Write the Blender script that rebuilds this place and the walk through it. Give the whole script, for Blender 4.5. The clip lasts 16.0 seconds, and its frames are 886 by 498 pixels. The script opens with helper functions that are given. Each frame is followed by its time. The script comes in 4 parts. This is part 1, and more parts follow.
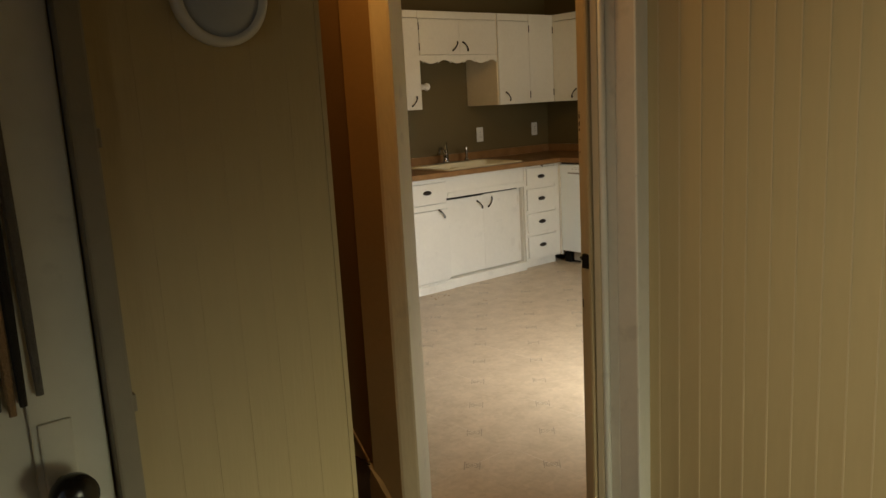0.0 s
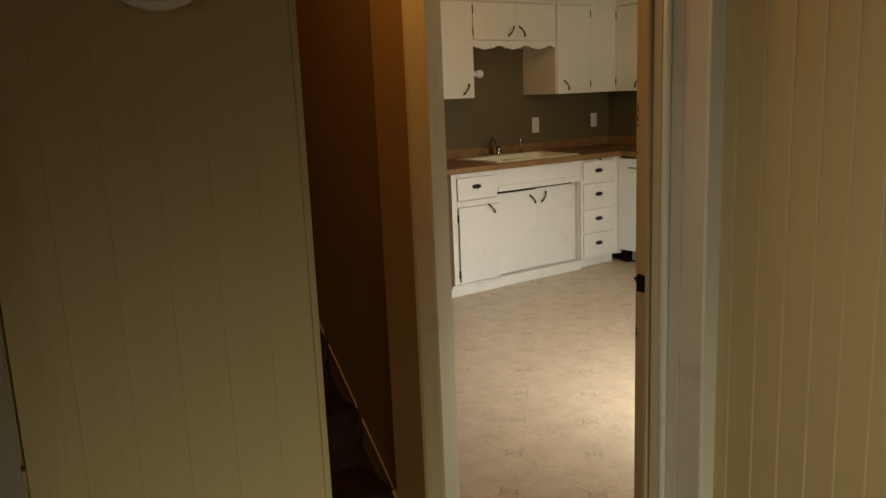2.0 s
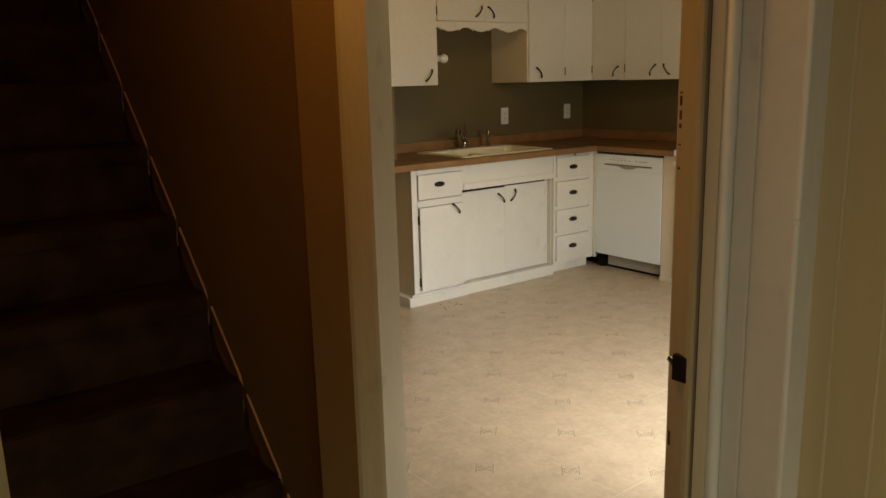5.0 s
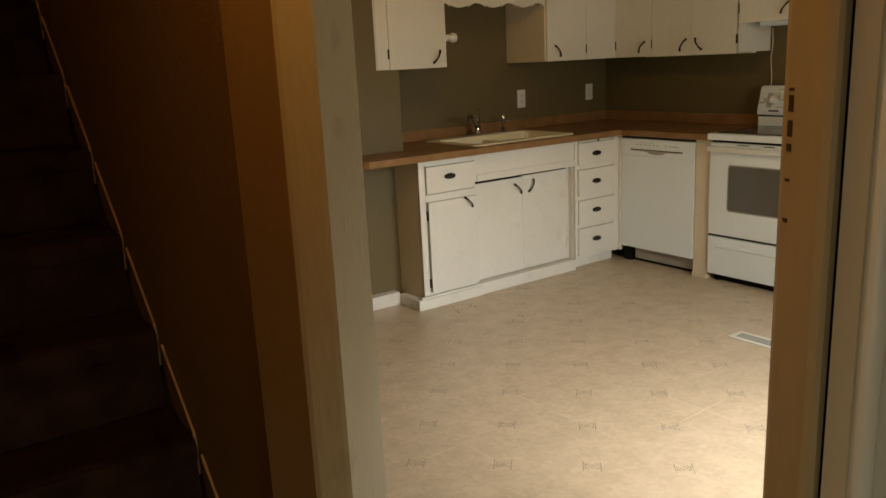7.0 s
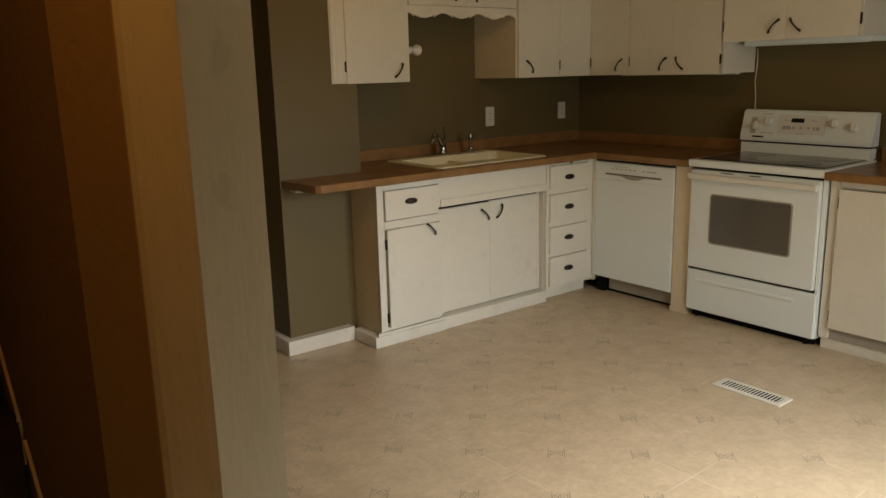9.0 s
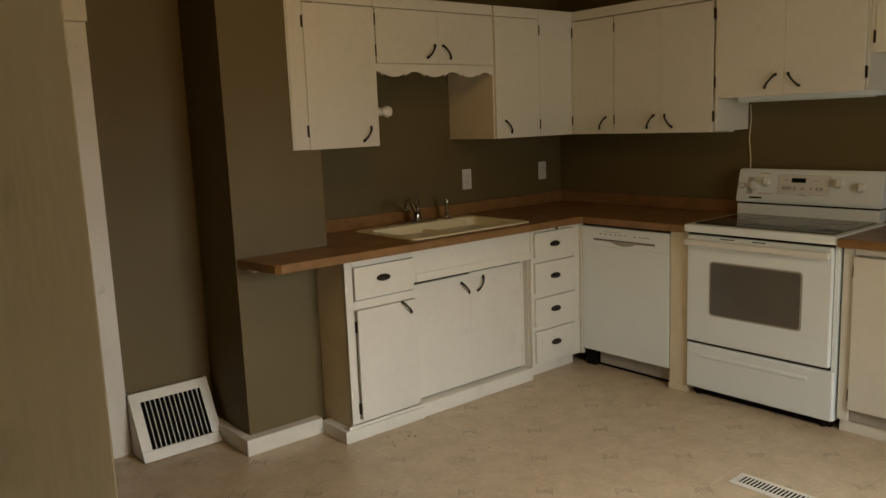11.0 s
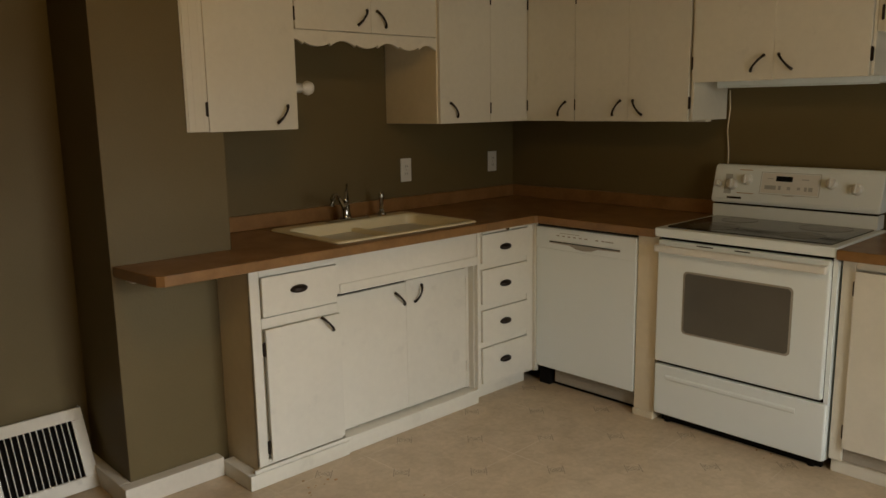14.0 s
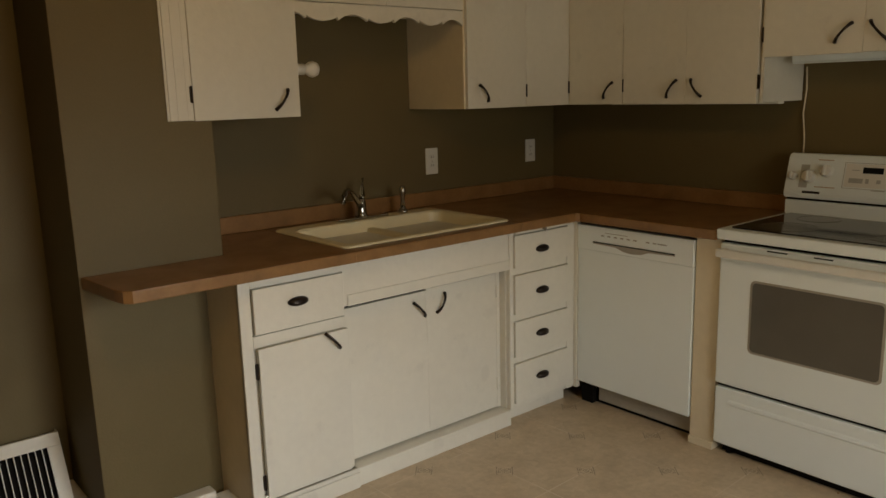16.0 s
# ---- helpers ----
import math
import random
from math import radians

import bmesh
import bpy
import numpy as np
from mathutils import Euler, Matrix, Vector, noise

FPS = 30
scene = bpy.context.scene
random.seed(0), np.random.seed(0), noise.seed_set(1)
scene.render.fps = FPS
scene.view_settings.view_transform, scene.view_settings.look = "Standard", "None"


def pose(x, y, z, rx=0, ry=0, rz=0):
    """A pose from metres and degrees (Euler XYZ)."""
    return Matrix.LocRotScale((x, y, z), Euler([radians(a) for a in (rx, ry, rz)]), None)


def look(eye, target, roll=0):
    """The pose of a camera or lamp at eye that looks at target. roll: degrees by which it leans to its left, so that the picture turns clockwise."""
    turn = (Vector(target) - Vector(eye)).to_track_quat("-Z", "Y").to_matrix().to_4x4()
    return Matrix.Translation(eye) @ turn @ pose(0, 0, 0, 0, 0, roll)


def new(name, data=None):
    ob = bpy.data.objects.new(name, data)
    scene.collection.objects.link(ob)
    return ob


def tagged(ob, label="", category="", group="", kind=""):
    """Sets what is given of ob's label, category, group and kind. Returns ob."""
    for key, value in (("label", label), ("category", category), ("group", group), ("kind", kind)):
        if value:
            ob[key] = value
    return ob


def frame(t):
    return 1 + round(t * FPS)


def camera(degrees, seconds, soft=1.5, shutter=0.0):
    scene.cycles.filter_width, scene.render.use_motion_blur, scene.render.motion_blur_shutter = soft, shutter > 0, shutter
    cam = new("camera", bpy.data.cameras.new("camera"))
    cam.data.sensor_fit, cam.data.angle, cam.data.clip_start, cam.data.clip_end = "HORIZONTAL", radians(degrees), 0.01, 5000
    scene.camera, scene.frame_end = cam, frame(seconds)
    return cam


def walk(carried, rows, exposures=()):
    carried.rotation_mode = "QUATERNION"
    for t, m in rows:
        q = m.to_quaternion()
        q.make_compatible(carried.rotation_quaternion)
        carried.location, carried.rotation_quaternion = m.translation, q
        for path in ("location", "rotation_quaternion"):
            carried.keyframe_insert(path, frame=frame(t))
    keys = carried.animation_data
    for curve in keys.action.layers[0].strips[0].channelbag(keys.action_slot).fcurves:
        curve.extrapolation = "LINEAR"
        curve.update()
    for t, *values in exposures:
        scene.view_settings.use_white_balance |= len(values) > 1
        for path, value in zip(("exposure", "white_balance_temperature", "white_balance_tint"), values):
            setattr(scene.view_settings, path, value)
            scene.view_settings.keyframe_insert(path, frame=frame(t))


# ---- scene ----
cam = camera(59.0, 16.0)
PATH = [
    (0, (-3.033, -5.206, 1.415), (-1.805, -3.671, 1.047), -3.2),
    (0.5, (-2.995, -5.174, 1.414), (-1.792, -3.621, 1.039), -3.2),
    (1, (-2.934, -5.119, 1.411), (-1.76, -3.545, 1.033), -3.0),
    (1.5, (-2.871, -5.067, 1.407), (-1.729, -3.47, 1.023), -2.8),
    (2, (-2.803, -5.018, 1.411), (-1.696, -3.399, 1.021), -2.4),
    (2.5, (-2.744, -4.973, 1.415), (-1.653, -3.338, 1.043), -2.6),
    (3, (-2.691, -4.92, 1.418), (-1.588, -3.294, 1.044), -2.6),
    (3.5, (-2.637, -4.848, 1.412), (-1.501, -3.25, 1.019), -2.3),
    (4, (-2.573, -4.752, 1.401), (-1.411, -3.176, 0.992), -1.9),
    (4.2, (-2.545, -4.712, 1.399), (-1.37, -3.147, 0.986), -1.6),
    (6.3, (-2.276, -4.392, 1.397), (-1.119, -2.82, 0.959), -1.9),
    (6.5, (-2.242, -4.362, 1.398), (-1.097, -2.783, 0.953), -2.1),
    (7, (-2.139, -4.28, 1.406), (-1.019, -2.69, 0.939), -2.8),
    (7.5, (-2.058, -4.221, 1.406), (-0.946, -2.629, 0.929), -3.5),
    (8, (-1.998, -4.155, 1.402), (-0.869, -2.575, 0.923), -3.0),
    (8.5, (-1.939, -4.072, 1.413), (-0.786, -2.511, 0.933), -2.2),
    (9, (-1.875, -3.972, 1.43), (-0.682, -2.43, 0.983), -1.4),
    (9.5, (-1.814, -3.875, 1.455), (-0.574, -2.353, 1.072), -1.6),
    (10, (-1.766, -3.794, 1.476), (-0.509, -2.276, 1.138), -2.3),
    (12.5, (-1.376, -3.415, 1.48), (-0.081, -1.921, 1.179), -0.8),
    (13, (-1.318, -3.349, 1.478), (-0.007, -1.872, 1.162), 0.0),
    (13.5, (-1.241, -3.285, 1.464), (0.09, -1.832, 1.125), -0.8),
    (14, (-1.155, -3.209, 1.453), (0.199, -1.781, 1.094), -0.9),
    (14.5, (-1.072, -3.132, 1.446), (0.283, -1.707, 1.077), -1.7),
    (15, (-0.994, -3.066, 1.443), (0.347, -1.63, 1.068), -1.9),
    (15.5, (-0.894, -3.008, 1.436), (0.416, -1.545, 1.056), -2.0),
    (16, (-0.774, -2.945, 1.439), (0.481, -1.437, 1.048), -1.5),
]
EXPOSE = [(0.0, 0.0), (6.5, -0.05), (7.5, -0.15), (9.0, -0.28), (10.0, -0.34), (12.5, -0.40), (16.0, -0.42)]
walk(cam, [(t, look(eye, target, roll)) for t, eye, target, roll in PATH], EXPOSE)

# ---- light ----

world = bpy.data.worlds.new("sky")
scene.world = world
world.use_nodes = True
wn, wl = world.node_tree.nodes, world.node_tree.links
sky = wn.new("ShaderNodeTexSky")
sky.sky_type = "NISHITA"
sky.sun_disc = False
sky.sun_elevation, sky.sun_rotation = radians(38), radians(160)
wl.new(sky.outputs[0], wn["Background"].inputs[0])
wn["Background"].inputs[1].default_value = 0.08

sun = new("sun", bpy.data.lights.new("sun", "SUN"))
sun.data.energy, sun.data.angle, sun.data.color = 1.0, radians(12), (1.0, 0.95, 0.88)
sun.matrix_world = look((0, 0, 8), (-1.2, 5.0, 3.5))


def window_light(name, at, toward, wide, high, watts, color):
    """An area lamp in a window's opening, for sky or added fill."""
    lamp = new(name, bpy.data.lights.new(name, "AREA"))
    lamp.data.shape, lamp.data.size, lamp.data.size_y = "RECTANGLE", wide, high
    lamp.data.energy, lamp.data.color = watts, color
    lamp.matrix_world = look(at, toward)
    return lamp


KIT_W, FILL_W, HALL_W, SOUTH_W, STAIR_W, WARM_FILL_W = 44.0, 10.5, 3.5, 3.9, 10.8, 24.0
kw = window_light("kitchen_sky_light", (0.52, -4.56, 1.40), (0.12, -3.25, 0.0), 1.2, 1.3, KIT_W, (0.95, 0.98, 0.98))
kw.data.spread = radians(98)
# Second lamp added in the window to fill the stove and cabinet fronts.
yl = window_light("kitchen_yard_light", (0.52, -4.55, 1.35), (2.10, -1.1, 0.60), 1.2, 1.4, FILL_W, (1.0, 0.93, 0.76))
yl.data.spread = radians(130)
# Two lamps in made-up, unseen hall openings, to brighten the boarded walls.
hw = window_light("hall_window_light", (-3.90, -5.45, 1.20), (-1.6, -4.98, 0.85), 0.9, 1.1, HALL_W, (1.0, 0.92, 0.66))
hw.data.spread = radians(58)
gw = window_light("glazed_door_light", (-2.05, -6.56, 0.62), (-2.40, -4.2, -0.05), 0.6, 0.8, SOUTH_W, (0.97, 0.95, 0.62))
gw.data.spread = radians(57)
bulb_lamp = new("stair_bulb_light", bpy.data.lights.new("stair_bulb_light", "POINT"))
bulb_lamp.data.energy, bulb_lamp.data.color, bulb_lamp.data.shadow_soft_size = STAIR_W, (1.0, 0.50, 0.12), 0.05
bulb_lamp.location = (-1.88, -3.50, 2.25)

# Unseen warm lamp, added to tint and brighten the upper cabinets.
warm_fill = new("ceiling_lamp_light", bpy.data.lights.new("ceiling_lamp_light", "POINT"))
warm_fill.data.energy, warm_fill.data.color, warm_fill.data.shadow_soft_size = WARM_FILL_W, (1.0, 0.59, 0.18), 0.16
warm_fill.location = (-0.25, -2.15, 2.34)

# ---- materials ----


def mat(name, base, rough=0.5, vary=0.12, fine=60.0, coarse=2.5, bump=0.1, metal=0.0, tint=None, stretch=(1, 1, 1), spec=0.5, wear=0.0):
    """A painted or plain surface: two scales of colour variation, relief and uneven gloss."""
    m = bpy.data.materials.new(name)
    m.use_nodes = True
    n, l = m.node_tree.nodes, m.node_tree.links
    b = n["Principled BSDF"]
    b.inputs["Metallic"].default_value = metal
    b.inputs["Specular IOR Level"].default_value = spec
    tc = n.new("ShaderNodeTexCoord")
    mp = n.new("ShaderNodeMapping")
    mp.inputs["Scale"].default_value = stretch
    l.new(tc.outputs["Object"], mp.inputs[0])
    big, small = n.new("ShaderNodeTexNoise"), n.new("ShaderNodeTexNoise")
    big.inputs["Scale"].default_value, small.inputs["Scale"].default_value = coarse, fine
    big.inputs["Detail"].default_value = small.inputs["Detail"].default_value = 5
    for x in (big, small):
        l.new(mp.outputs[0], x.inputs["Vector"])
    other = tint or tuple(c * (1 - 2 * vary) for c in base)
    r1 = n.new("ShaderNodeMix")
    r1.data_type = "RGBA"
    r1.inputs[6].default_value, r1.inputs[7].default_value = (*base, 1), (*other, 1)
    ramp = n.new("ShaderNodeMapRange")
    ramp.inputs[1].default_value, ramp.inputs[2].default_value = 0.35, 0.75
    l.new(big.outputs[0], ramp.inputs[0])
    l.new(ramp.outputs[0], r1.inputs[0])
    r2 = n.new("ShaderNodeMix")
    r2.data_type, r2.blend_type = "RGBA", "MULTIPLY"
    r2.inputs[0].default_value = 1.0
    g = n.new("ShaderNodeMapRange")
    g.inputs[3].default_value, g.inputs[4].default_value = 1 - vary, 1 + vary
    l.new(small.outputs[0], g.inputs[0])
    l.new(r1.outputs[2], r2.inputs[6])
    l.new(g.outputs[0], r2.inputs[7])
    last = r2.outputs[2]
    if wear:
        spots = n.new("ShaderNodeTexNoise")
        spots.inputs["Scale"].default_value, spots.inputs["Detail"].default_value = 11.0, 9
        l.new(tc.outputs["Object"], spots.inputs["Vector"])
        cut = n.new("ShaderNodeMapRange")
        cut.inputs[1].default_value, cut.inputs[2].default_value, cut.inputs[4].default_value = 0.63, 0.70, wear
        l.new(spots.outputs[0], cut.inputs[0])
        r3 = n.new("ShaderNodeMix")
        r3.data_type = "RGBA"
        r3.inputs[7].default_value = (*(c * 0.45 for c in base), 1)
        l.new(cut.outputs[0], r3.inputs[0])
        l.new(last, r3.inputs[6])
        last = r3.outputs[2]
    l.new(last, b.inputs["Base Color"])
    rg = n.new("ShaderNodeMapRange")
    rg.inputs[3].default_value, rg.inputs[4].default_value = max(0.02, rough - 0.09), min(1, rough + 0.09)
    l.new(big.outputs[0], rg.inputs[0])
    l.new(rg.outputs[0], b.inputs["Roughness"])
    bp = n.new("ShaderNodeBump")
    bp.inputs["Strength"].default_value, bp.inputs["Distance"].default_value = bump, 0.004
    l.new(small.outputs[0], bp.inputs["Height"])
    l.new(bp.outputs[0], b.inputs["Normal"])
    return m


WHITE = mat("white_cabinet_paint", (0.73, 0.705, 0.615), 0.42, 0.05, 35, 1.6, 0.22, wear=0.12)
TRIMW = mat("white_trim_paint", (0.70, 0.66, 0.57), 0.45, 0.06, 45, 2.0, 0.25, wear=0.25)
ENAMEL = mat("white_enamel", (0.80, 0.86, 0.86), 0.34, 0.012, 25, 1.2, 0.02)
PLASTIC = mat("white_plastic", (0.74, 0.73, 0.68), 0.38, 0.03, 30, 1.5, 0.05)
OLIVE = mat("taupe_olive_wall_paint", (0.136, 0.101, 0.037), 0.62, 0.06, 140, 1.3, 0.18, tint=(0.121, 0.089, 0.032))
# Dark tone puts the shade of the ceilings into their colour.
CEIL = mat("shade_darkened_ceiling", (0.20, 0.17, 0.12), 0.8, 0.07, 90, 1.3, 0.2)
BEIGE = mat("beige_panel_paint", (0.50, 0.395, 0.205), 0.5, 0.05, 30, 1.6, 0.2, tint=(0.46, 0.365, 0.20), stretch=(3, 3, 0.35))
CASING = mat("cream_casing_paint", (0.66, 0.57, 0.40), 0.48, 0.06, 40, 2.0, 0.3, wear=0.2, stretch=(2, 2, 0.6))
JAMBTAN = mat("scuffed_tan_jamb_paint", (0.52, 0.41, 0.235), 0.5, 0.10, 40, 3.0, 0.3, wear=0.4, stretch=(2, 2, 0.6))
JAMBW = mat("greyish_white_jamb_paint", (0.78, 0.75, 0.58), 0.45, 0.06, 45, 2.0, 0.25, wear=0.25, stretch=(2, 2, 0.5))
EDGEW = mat("worn_white_edge_paint", (0.82, 0.81, 0.73), 0.42, 0.06, 45, 2.5, 0.25, wear=0.2, stretch=(2, 2, 0.5))
# Lighter than BEIGE: the highlight on the beads is put into the colour.
BEADP = mat("beige_bead_highlight", (0.57, 0.465, 0.275), 0.45, 0.06, 40, 2.0, 0.2)
# Beige wall: the dim orange light on it is put into this brown.
STAIRWALL = mat("stair_wall_dimmed_tan", (0.27, 0.17, 0.075), 0.66, 0.07, 120, 1.6, 0.25)
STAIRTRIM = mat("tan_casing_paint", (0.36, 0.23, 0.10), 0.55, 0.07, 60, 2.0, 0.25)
MORTISE = mat("bare_dark_wood", (0.075, 0.042, 0.020), 0.8, 0.2, 90, 8.0, 0.3)
CARPET = mat("dark_brown_stair_carpet", (0.045, 0.022, 0.012), 0.95, 0.35, 420, 9.0, 1.0, spec=0.1)
SKIRT = mat("worn_varnished_wood", (0.42, 0.24, 0.10), 0.42, 0.15, 40, 4.0, 0.3, stretch=(2, 2, 8))
COUNTER = mat("brown_wood_laminate", (0.270, 0.142, 0.052), 0.33, 0.18, 55, 9.0, 0.05, tint=(0.19, 0.098, 0.030), stretch=(1.0, 1.0, 1.0))
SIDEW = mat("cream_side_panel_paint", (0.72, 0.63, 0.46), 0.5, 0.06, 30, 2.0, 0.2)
BISQUE = mat("bisque_sink_enamel", (0.79, 0.70, 0.46), 0.36, 0.03, 20, 2.0, 0.03)
CHROME = mat("worn_chrome", (0.50, 0.48, 0.44), 0.16, 0.05, 50, 6.0, 0.02, metal=1.0)
BRONZE = mat("dark_bronze", (0.035, 0.026, 0.02), 0.38, 0.2, 90, 12, 0.1, metal=0.7)
BLACK = mat("black_gap", (0.008, 0.007, 0.006), 0.8, 0.1, 50, 4, 0.1, spec=0.1)
GLASSBLK = mat("black_glass_ceramic", (0.018, 0.018, 0.018), 0.10, 0.15, 400, 8, 0.0)
OVENGLASS = mat("grey_dotted_oven_glass", (0.13, 0.12, 0.10), 0.16, 0.10, 700, 3, 0.0)
DISPLAY = mat("black_display", (0.01, 0.012, 0.012), 0.15, 0.1, 60, 4, 0.0)
PRINT = mat("grey_print", (0.46, 0.46, 0.43), 0.5, 0.1, 60, 4, 0.0)
# Grey parts, and painted shade on the latch recess and lower rail.
TOE = mat("grey_panel_and_shade", (0.36, 0.33, 0.28), 0.5, 0.1, 40, 3, 0.1)
GRILLE = mat("white_register_enamel", (0.72, 0.69, 0.60), 0.4, 0.06, 60, 5, 0.1, wear=0.3)
DOORPAINT = mat("old_white_door_paint", (0.76, 0.75, 0.66), 0.45, 0.08, 25, 2.0, 0.3, wear=0.3)
FRAMEGREY = mat("greyed_door_frame_paint", (0.30, 0.265, 0.20), 0.5, 0.10, 30, 3.0, 0.3, wear=0.3)
KNOBBLK = mat("black_door_knob", (0.015, 0.013, 0.012), 0.22, 0.1, 40, 4, 0.02)
LENS = mat("frosted_grey_lens", (0.42, 0.45, 0.50), 0.25, 0.05, 30, 4, 0.02)
CLOTHS = [mat("striped_cloth_dark", (0.03, 0.027, 0.025), 0.9, 0.2, 300, 12, 0.6), mat("striped_cloth_tan", (0.34, 0.22, 0.12), 0.9, 0.2, 300, 12, 0.6), mat("striped_cloth_grey", (0.16, 0.15, 0.14), 0.9, 0.2, 300, 12, 0.6)]
SILVER = mat("bare_metal", (0.45, 0.42, 0.36), 0.35, 0.1, 60, 6, 0.1, metal=1.0)


def floor_material():
    """Sheet vinyl: mottled beige stone, joint lines, and a small printed medallion on a turned grid."""
    m = mat("beige_vinyl_floor", (0.545, 0.432, 0.290), 0.34, 0.15, 46, 9.0, 0.05, tint=(0.450, 0.350, 0.228))
    n, l = m.node_tree.nodes, m.node_tree.links
    b = n["Principled BSDF"]
    base = b.inputs["Base Color"].links[0].from_socket

    def node(kind, op=None, a=None, c=None):
        x = n.new(kind)
        if op:
            x.operation = op
        for i, v in enumerate((a, c)):
            if v is None:
                continue
            if isinstance(v, (int, float)):
                x.inputs[i].default_value = v
            else:
                l.new(v, x.inputs[i])
        return x.outputs[0]

    def calc(op, a, c=None):
        return node("ShaderNodeMath", op, a, c)

    tc = n.new("ShaderNodeTexCoord")
    sep = n.new("ShaderNodeSeparateXYZ")
    l.new(tc.outputs["Object"], sep.inputs[0])
    dx, dy = calc("ADD", sep.outputs[0], 0.098), calc("ADD", sep.outputs[1], 2.299)
    ca, sa, step = 0.730, -0.683, 0.3125
    gx = calc("ADD", calc("MULTIPLY", dx, ca / step), calc("MULTIPLY", dy, sa / step))
    gy = calc("ADD", calc("MULTIPLY", dx, -sa / step), calc("MULTIPLY", dy, ca / step))

    def cell(v):
        return calc("ABSOLUTE", calc("SUBTRACT", calc("FRACT", calc("ADD", v, 0.5)), 0.5))

    def band(v, lo, hi):
        return calc("MULTIPLY", calc("GREATER_THAN", v, lo), calc("LESS_THAN", v, hi))

    ax, ay = cell(gx), cell(gy)
    d = calc("MAXIMUM", ax, ay)
    r = calc("ADD", ax, ay)
    marks = calc("MULTIPLY", band(ax, 0.090, 0.104), calc("LESS_THAN", ay, 0.11))
    marks = calc("ADD", marks, calc("MULTIPLY", band(ax, 0.066, 0.078), calc("LESS_THAN", ay, 0.06)))
    marks = calc("ADD", marks, band(r, 0.034, 0.050))
    marks = calc("ADD", marks, calc("MULTIPLY", band(d, 0.048, 0.060), calc("GREATER_THAN", calc("MINIMUM", ax, ay), 0.026)))
    marks = calc("ADD", marks, calc("LESS_THAN", r, 0.016))
    broken = n.new("ShaderNodeTexNoise")
    broken.inputs["Scale"].default_value, broken.inputs["Detail"].default_value = 55, 3
    l.new(tc.outputs["Object"], broken.inputs["Vector"])
    fade = n.new("ShaderNodeMapRange")
    fade.inputs[1].default_value, fade.inputs[2].default_value = 0.30, 0.50
    l.new(broken.outputs[0], fade.inputs[0])
    ink = calc("MULTIPLY", calc("MINIMUM", marks, 1.0), calc("MULTIPLY", fade.outputs[0], 0.60))
    j1 = cell(calc("MULTIPLY", calc("ADD", gx, gy), 0.5))
    j2 = cell(calc("MULTIPLY", calc("SUBTRACT", calc("SUBTRACT", gx, gy), 1.0), 0.5))
    joint = calc("LESS_THAN", calc("MINIMUM", j1, j2), 0.0055)
    wide = n.new("ShaderNodeTexNoise")
    wide.inputs["Scale"].default_value = 3.0
    l.new(tc.outputs["Object"], wide.inputs["Vector"])
    show = n.new("ShaderNodeMapRange")
    show.inputs[1].default_value, show.inputs[2].default_value, show.inputs[4].default_value = 0.45, 0.62, 0.7
    l.new(wide.outputs[0], show.inputs[0])
    chips = n.new("ShaderNodeTexVoronoi")
    chips.inputs["Scale"].default_value = 42
    l.new(tc.outputs["Object"], chips.inputs["Vector"])
    m0 = n.new("ShaderNodeMix")
    m0.data_type, m0.blend_type = "RGBA", "MULTIPLY"
    m0.inputs[0].default_value = 0.11
    grey = n.new("ShaderNodeSeparateColor")
    l.new(chips.outputs["Color"], grey.inputs[0])
    lift = calc("ADD", calc("MULTIPLY", grey.outputs[0], 0.9), 0.55)
    l.new(base, m0.inputs[6])
    l.new(lift, m0.inputs[7])
    m1 = n.new("ShaderNodeMix")
    m1.data_type = "RGBA"
    m1.inputs[7].default_value = (0.66, 0.56, 0.42, 1)
    l.new(calc("MULTIPLY", joint, show.outputs[0]), m1.inputs[0])
    l.new(m0.outputs[2], m1.inputs[6])
    m2 = n.new("ShaderNodeMix")
    m2.data_type = "RGBA"
    m2.inputs[7].default_value = (0.12, 0.09, 0.06, 1)
    l.new(ink, m2.inputs[0])
    l.new(m1.outputs[2], m2.inputs[6])
    l.new(m2.outputs[2], b.inputs["Base Color"])
    return m


VINYL = floor_material()

# ---- building helpers ----
ROOT = {}
STOVE_WALL = 2.49
EAST = Matrix.Translation((STOVE_WALL, 0, 0)) @ Matrix.Rotation(radians(-90), 4, "Z")
SOUTH = Matrix.Identity(4)


def thing(name, at, label, category, group="", run=SOUTH, kind=""):
    """An Empty at the base of a thing; its parts are given in the coordinates of its run of wall."""
    ob = new(name)
    ob.empty_display_size = 0.05
    ob.matrix_world = run @ Matrix.Translation(at)
    ROOT[ob.name] = Vector(at)
    return tagged(ob, label, category, group, kind)


def part(name, bm, material, parent=None, label="", smooth=False):
    """Links a bmesh as one mesh object under a thing, or under a part."""
    if parent is not None:
        bmesh.ops.translate(bm, verts=bm.verts, vec=-ROOT[parent.name])
    me = bpy.data.meshes.new(name)
    bm.normal_update()
    bm.to_mesh(me)
    bm.free()
    me.materials.append(material)
    if smooth:
        me.polygons.foreach_set("use_smooth", [True] * len(me.polygons))
    ob = new(name, me)
    if parent is not None:
        ob.parent = parent
        ROOT[ob.name] = ROOT[parent.name]
    return tagged(ob, label)


